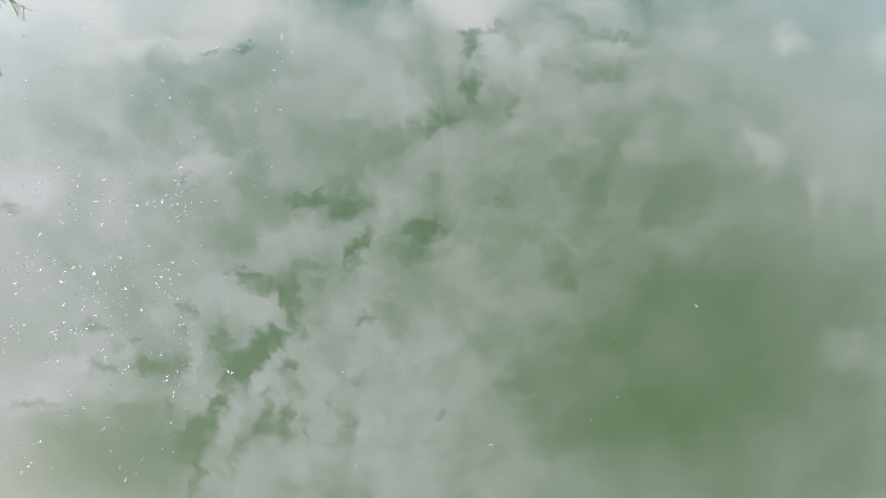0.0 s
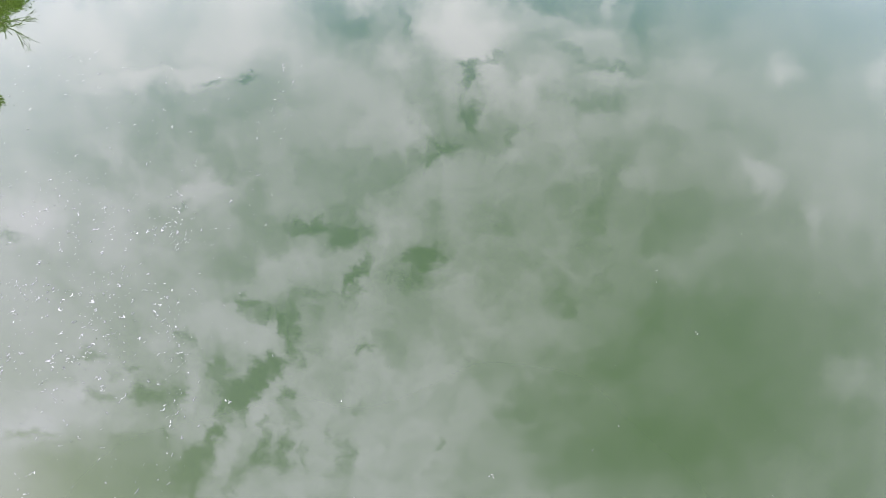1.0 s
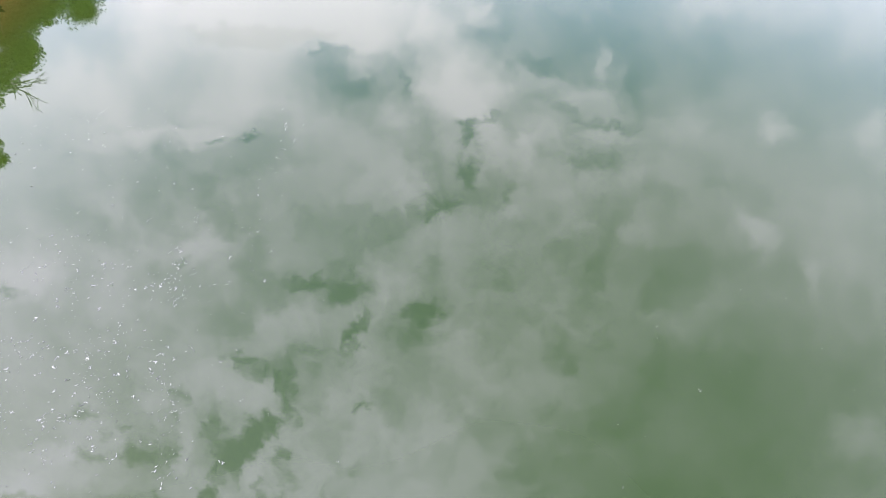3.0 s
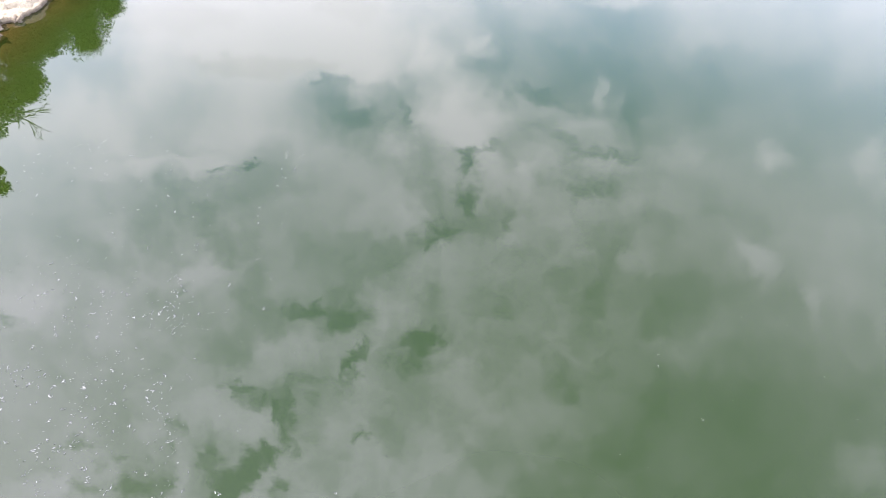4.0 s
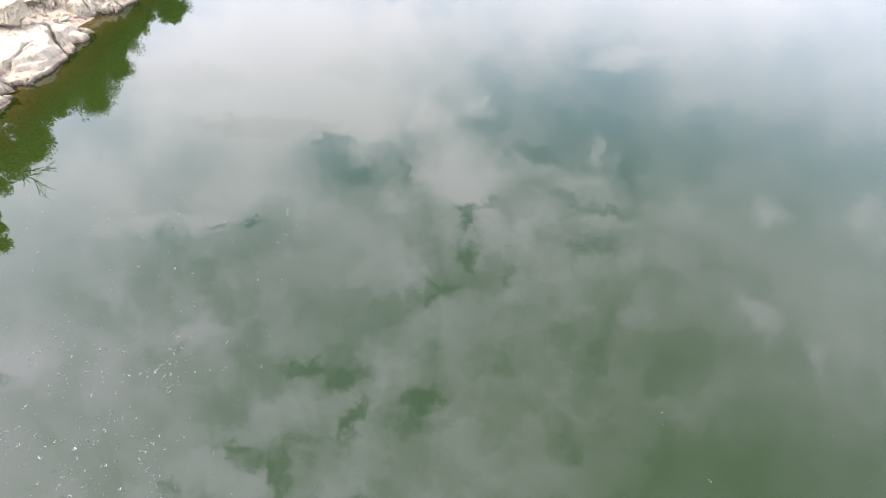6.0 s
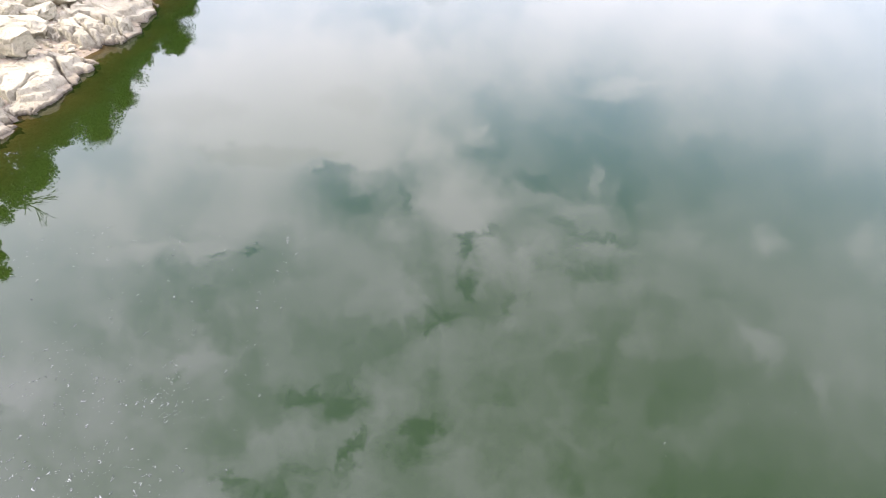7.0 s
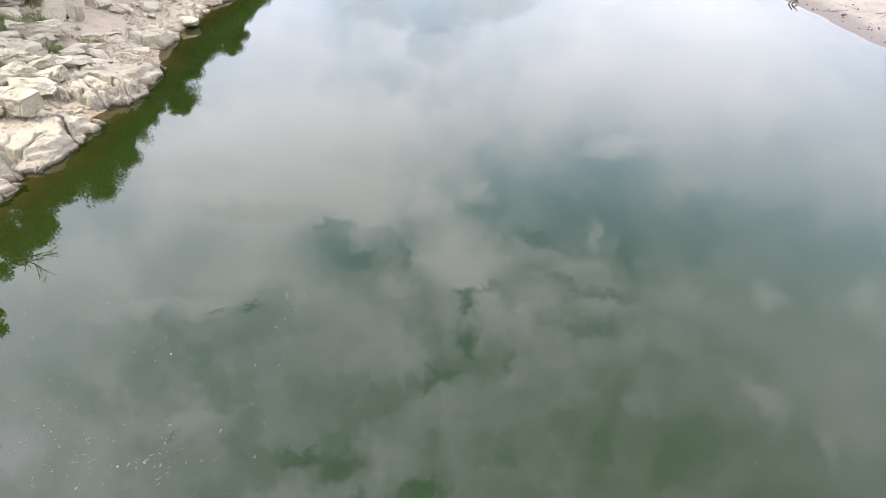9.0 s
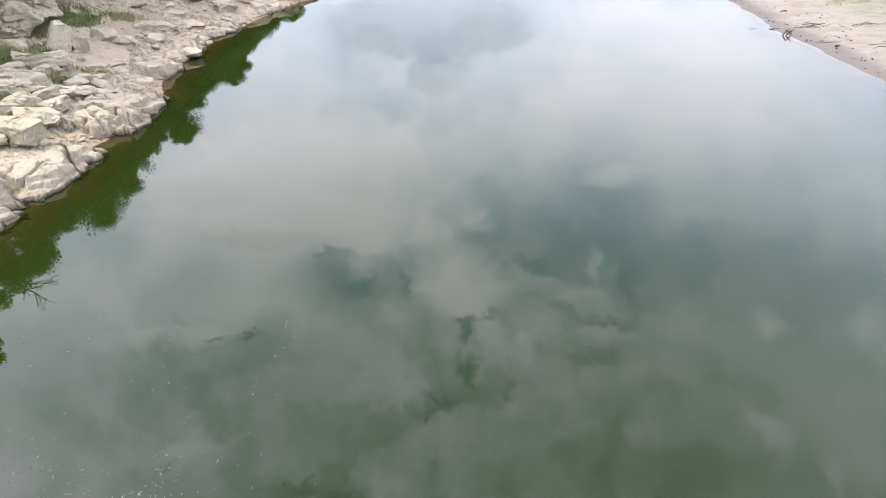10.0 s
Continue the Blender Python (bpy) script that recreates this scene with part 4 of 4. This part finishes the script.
grass_patch("dull grass growing among rubble", -11.9, 17.75, 0.35, 0.35, 0.17, 420, DRYGRASS, 7)
grass_patch("fresh grass tuft by the blocky boulder", -11.3, 15.5, 0.4, 0.5, 0.2, 700, GRASS, 8)
grass_patch("grass clump between grey stones", -11.7, 15.9, 0.5, 0.6, 0.2, 600, GRASS, 9)
for k, (gx, gy, wide) in enumerate(((-12.1, 16.4, 0.4), (-12.6, 17.2, 0.5), (-11.6, 16.6, 0.3), (-13.2, 18.1, 0.5), (-12.2, 18.3, 0.3), (-12.9, 19.6, 0.4), (-13.6, 19.4, 0.5), (-11.9, 19.6, 0.3), (-14.4, 21.6, 0.5))):
    grass_patch("small weedy tuft among pale rubble", gx, gy, wide * 1.3, wide * 1.3, 0.22, 420, GRASS if k % 2 else DRYGRASS, 40 + k)
grass_patch("soft green grass spreading between grey stones", -12.3, 16.3, 0.6, 0.5, 0.22, 900, GRASS, 61)
grass_patch("pale green weeds on the rubble slope", -12.6, 17.1, 0.5, 0.5, 0.18, 600, DRYGRASS, 62)
grass_patch("low grass at the edge of the slab", -14.2, 20.6, 0.7, 0.6, 0.2, 700, GRASS, 63)
grass_patch("dry sparse grass on the sandy slope", -11.9, 21.6, 0.7, 0.6, 0.13, 350, DRYGRASS, 10)
grass_patch("thin dry grass on the upper sand", -14.4, 29.4, 0.8, 1.0, 0.25, 700, DRYGRASS, 11)


# ---------------------------------------------------------------- trees
def tube(verts, faces, points, radii, sides=6):
    """Adds a tapered, bent stem through points."""
    start = len(verts)
    for i, p in enumerate(points):
        way = (points[min(i + 1, len(points) - 1)] - points[max(i - 1, 0)]).normalized()
        a = way.orthogonal().normalized()
        b = way.cross(a)
        for k in range(sides):
            t = 6.283 * k / sides
            verts.append(p + (a * math.cos(t) + b * math.sin(t)) * radii[i])
    for i in range(len(points) - 1):
        for k in range(sides):
            q = start + i * sides
            faces.append([q + k, q + (k + 1) % sides, q + sides + (k + 1) % sides, q + sides + k])
    faces.append([start + (len(points) - 1) * sides + k for k in range(sides)])


def bent(r, a, b, n, wobble):
    pts = []
    for i in range(n + 1):
        t = i / n
        pts.append(a.lerp(b, t) + Vector((r.gauss(0, 1), r.gauss(0, 1), r.gauss(0, 1))) * wobble * math.sin(3.1416 * min(1, t + 0.15)))
    pts[0] = a
    return pts


def tree(label, x, y, tall, spread_r, seed, clumps=70, leaves=75, low=0.22, leaf=0.13, name="tree"):
    """A broadleaf: trunk and limbs, and a crown of separate leaves in uneven clumps."""
    r = random.Random(seed)
    root = new(name)
    z0 = ground_height(x, y) - 0.1
    root.location = (x, y, z0)
    tv, tf = [], []
    fork = Vector((r.uniform(-0.3, 0.3), r.uniform(-0.3, 0.3), tall * 0.32))
    tube(tv, tf, bent(r, Vector((0, 0, 0)), fork, 4, 0.08), [0.24, 0.21, 0.19, 0.17, 0.15], 8)
    link_mesh("trunk", tv, tf, BARK, root, smooth=True)
    spots = []
    for k in range(8):
        a = 6.283 * k / 8 + r.uniform(-0.35, 0.35)
        reach = spread_r * r.uniform(0.45, 0.75)
        rise = tall * r.uniform(0.45, 0.82) if k else tall * 0.86
        end = Vector((reach * math.cos(a), reach * math.sin(a), rise)) if k else Vector((0.2, 0.2, rise))
        lv, lf = [], []
        path = bent(r, fork, end, 5, 0.16)
        tube(lv, lf, path, [0.11, 0.09, 0.07, 0.05, 0.035, 0.015], 5)
        for p in path[2:]:
            for _ in range(2):
                tip = p + Vector((r.gauss(0, 0.22), r.gauss(0, 0.22), r.uniform(0.05, 0.25))) * spread_r * 0.8
                tube(lv, lf, bent(r, p, tip, 3, 0.06), [0.03, 0.022, 0.014, 0.006], 4)
                spots.append(tip)
        spots += path[2:]
        link_mesh("limb", lv, lf, BARK, root, smooth=True)
    while len(spots) < clumps:
        a, h = r.uniform(0, 6.283), r.random()
        wide = spread_r * (math.sin(3.1416 * (0.16 + 0.80 * h)) ** 0.7) * r.uniform(0.3, 1.0)
        spots.append(Vector((wide * math.cos(a), wide * math.sin(a), tall * (low + (0.97 - low) * h))))
    mid_z, half_z = tall * (low + 1) / 2, tall * (1 - low) / 2
    lv, lf = [], []
    for c in spots:
        far = math.hypot(c.x / spread_r, c.y / spread_r, (c.z - mid_z) / half_z)
        if far > 0.9:
            c = Vector((c.x * 0.9 / far, c.y * 0.9 / far, mid_z + (c.z - mid_z) * 0.9 / far))
        big = r.uniform(0.28, 0.58) * min(1.0, 0.4 + spread_r * 0.25)
        for _ in range(int(leaves * r.uniform(0.6, 1.4))):
            d = Vector((r.gauss(0, 1), r.gauss(0, 1), r.gauss(0, 0.75)))
            d *= min(1.0, 1.75 / d.length)
            p = c + d * big * 0.66
            n = Vector((r.gauss(0, 1), r.gauss(0, 1), r.gauss(0.4, 1))).normalized()
            a = n.orthogonal().normalized()
            b = n.cross(a)
            s = leaf * r.uniform(0.6, 1.3)
            k = len(lv)
            lv += [p - a * s, p + b * s * 0.5, p + a * s, p - b * s * 0.5]
            lf.append([k, k + 1, k + 2, k + 3])
    link_mesh("crown", lv, lf, LEAF, root)
    return tagged(root, label, "tree", "trees along the bank")


TREES = [  # x, y, height of the top over the water, crown radius
    (-20.0, 19.3, 12.6, 2.0), (-20.0, 21.75, 12.75, 1.0), (-20.0, 23.9, 11.1, 1.1), (-20.0, 26.4, 10.9, 1.7), (-20.0, 29.0, 9.9, 1.8), (-20.0, 32.6, 11.6, 2.4),
    (-20.0, 36.2, 10.9, 2.1), (-20.5, 40.5, 10.1, 2.5), (-20.0, 45.8, 11.3, 2.0), (-20.5, 50.5, 10.0, 1.9), (-20.5, 55.0, 9.5, 2.1),
    (-20.0, 60.2, 10.7, 2.0), (-20.0, 64.5, 8.6, 1.8), (-20.0, 69.0, 8.2, 2.3), (-20.0, 77.5, 8.1, 2.0), (-20.0, 86.5, 9.4, 2.2),
]
for k, (x, y, top, wide) in enumerate(TREES):
    made = tree("leafy green riverside tree with uneven crown", x, y, top - ground_height(x, y), wide, 100 + k, clumps=int(80 + 34 * wide ** 1.6), leaves=330, low=0.08, leaf=0.058)
    if k == 2:
        lone_tree = made
for k in range(14):
    tree("dense green tree behind the riverside row", -25.0 + 1.2 * math.sin(k * 2.1), 18 + 6.4 * k, (7.0 if k < 6 else 6.0 if k < 10 else 4.6) + 0.5 * math.sin(k * 1.7),
         4.2 if k < 10 else 3.2, 140 + k, clumps=150, leaves=130, low=0.05, leaf=0.13)
for k in range(20):
    tree("low green shrub on the upper bank", -18.3 - 0.6 * math.sin(k * 1.3), 17 + 4.2 * k, 2.9 + 0.5 * math.sin(k * 2.3), 2.4, 170 + k, clumps=70, leaves=120, low=0.02, leaf=0.1, name="shrub")


def dead_limb(label, owner, foot, seed):
    """A leafless limb that forks again and again."""
    r = random.Random(seed)
    verts, faces = [], []

    def grow(a, way, long, thick, level):
        b = a + way * long
        tube(verts, faces, bent(r, a, b, 4, long * 0.05), [thick, thick * 0.9, thick * 0.8, thick * 0.68, thick * 0.55], 5)
        if level:
            for _ in range(r.choice((2, 3))):
                turn = Vector((r.gauss(0, 0.4), r.gauss(0, 0.4), r.gauss(0.1, 0.4)))
                grow(a.lerp(b, r.uniform(0.45, 1.0)), (way + turn).normalized(), long * r.uniform(0.5, 0.75), thick * 0.55, level - 1)
    foot = Vector(foot) - owner.location
    for way in ((0.1, 0.88, 0.40), (0.1, 0.78, 0.63), (0.05, 0.52, 0.86), (0.0, -0.4, 0.8)):
        grow(foot, Vector(way).normalized(), 1.1 if way[1] > 0.5 else 0.45, 0.036, 3)
    return link_mesh("dead_branch", verts, faces, DRIFT, owner, label, smooth=True)


dead_limb("bare forked dead branch", lone_tree, (-19.1, 23.9, 9.7), 4)


# ---------------------------------------------------------------- sand bar: driftwood and low growth
def driftwood(label, x, y, sticks, reach, seed, rise=0.25, thick=0.03, z=None):
    r = random.Random(seed)
    root = new("driftwood")
    root.location = (x, y, 0)
    for _ in range(sticks):
        a = r.uniform(-0.5, 0.5) + (3.14 if r.random() < 0.5 else 0)
        c = Vector((r.gauss(0, reach * 0.25), r.gauss(0, reach * 0.2), 0))
        half = Vector((math.cos(a), math.sin(a) * 0.6, 0)) * reach * r.uniform(0.3, 0.6)
        p, q = c - half, c + half
        p.z = (ground_height(x + p.x, y + p.y) if z is None else z) + thick
        q.z = (ground_height(x + q.x, y + q.y) if z is None else z) + r.uniform(0.02, rise)
        w = thick * r.uniform(0.6, 1.3)
        verts, faces = [], []
        tube(verts, faces, bent(r, p, q, 5, reach * 0.04), [w, w, w * 0.9, w * 0.8, w * 0.6, w * 0.35], 6)
        link_mesh("stick", verts, faces, DRIFT, root, smooth=True)
    return tagged(root, label, "driftwood", "driftwood on the sand bar")


driftwood("tangle of dark branches on pale sand", 17.6, 31.5, 9, 1.25, 1, 0.2, 0.016)
driftwood("dark branched stump at the water's edge", 16.15, 30.4, 7, 0.32, 2, 0.32, 0.022)
driftwood("short dark log lying at the waterline", 16.25, 31.7, 1, 0.5, 3, 0.06, 0.04)
driftwood("thin branches half buried in sand", 19.9, 30.7, 6, 1.4, 4, 0.12, 0.014)
driftwood("long dark stick on damp sand", 18.3, 27.3, 2, 1.4, 5, 0.05, 0.018)
driftwood("small dark chunk of wood on wet sand", 16.95, 27.6, 2, 0.3, 6, 0.08, 0.04)
driftwood("thin stick lying along the wet sand", 16.95, 28.5, 3, 0.9, 7, 0.04, 0.014)
driftwood("fine twigs poking out of the river", 15.2, 32.0, 4, 0.4, 8, 0.15, 0.01, z=-0.05)
driftwood("small dark stick on dry sand", 18.2, 35.6, 1, 0.6, 9, 0.06, 0.03)
grass_patch("low olive-green growth on the sand bar", 22.6, 36.8, 1.8, 1.2, 0.07, 900, DRYGRASS, 21)
grass_patch("sparse yellow-green growth on dry sand", 22.4, 32.5, 1.6, 2.0, 0.05, 700, DRYGRASS, 22)


def debris_spot(r):
    y = r.uniform(20, 48)
    d = 0.25 + 3.2 * r.random() ** 1.6
    x = along_line(RIGHT_LINE, y) + d
    if hump(x, y, 0.8, 12.0) < r.uniform(-0.4, 0.5):
        return None
    return x, y, 0.012 + 0.05 * r.random() ** 3


scatter_mesh("washed_up_debris", "dark bits of wood and bark on damp sand", "debris", DRIFT, 420, debris_spot, 14, gravel_piece)


# ---------------------------------------------------------------- fluff adrift on the water
def fleck_spot(r):
    kind = r.random()
    if kind < 0.50:
        x, y = r.gauss(-4.6, 0.9), r.gauss(3.7, 0.9)
    elif kind < 0.64:
        y = r.uniform(1.0, 5.5)
        x = -2.0 - 0.27 * y + r.gauss(0, 0.10)
    elif kind < 0.975:
        x, y = r.uniform(-7.0, -2.2), r.uniform(1.0, 8.5)
    else:
        x, y = r.uniform(-2, 5.5), r.uniform(1.0, 5.0)
    if hump(x, y, 1.5, 6.0) < r.uniform(-0.6, 0.5):
        return None
    return x, y, 0.003 + 0.010 * r.random() ** 2.5


def fleck_piece(r, x, y, size):
    """A frayed tuft: a few slivers lying this way and that."""
    verts, faces = [], []
    main = r.uniform(0, 6.283)
    for _ in range(r.choice((1, 2, 3, 4))):
        cx, cy = x + r.gauss(0, size * 1.3), y + r.gauss(0, size * 1.3)
        a = main + r.gauss(0, 0.7)
        dx, dy = math.cos(a), math.sin(a)
        long, wide = size * r.uniform(0.7, 2.0), size * r.uniform(0.2, 0.55)
        k = len(verts)
        for u, v in ((-1, 0.1), (-0.3, -1), (0.6, -0.7), (1, 0.2), (0.3, 1), (-0.5, 0.8)):
            u, v = u * long * r.uniform(0.7, 1.2), v * wide * r.uniform(0.6, 1.3)
            verts.append((cx + u * dx - v * dy, cy + u * dy + v * dx, 0.002))
        verts.append((cx, cy, 0.003 + size * 0.4))
        faces += [[k + i, k + (i + 1) % 6, k + 6] for i in range(6)]
    return verts, faces


scatter_mesh("floating_fluff", "white flecks of fluff adrift on the water", "floating flecks", FOAM, 1500, fleck_spot, 31, fleck_piece)
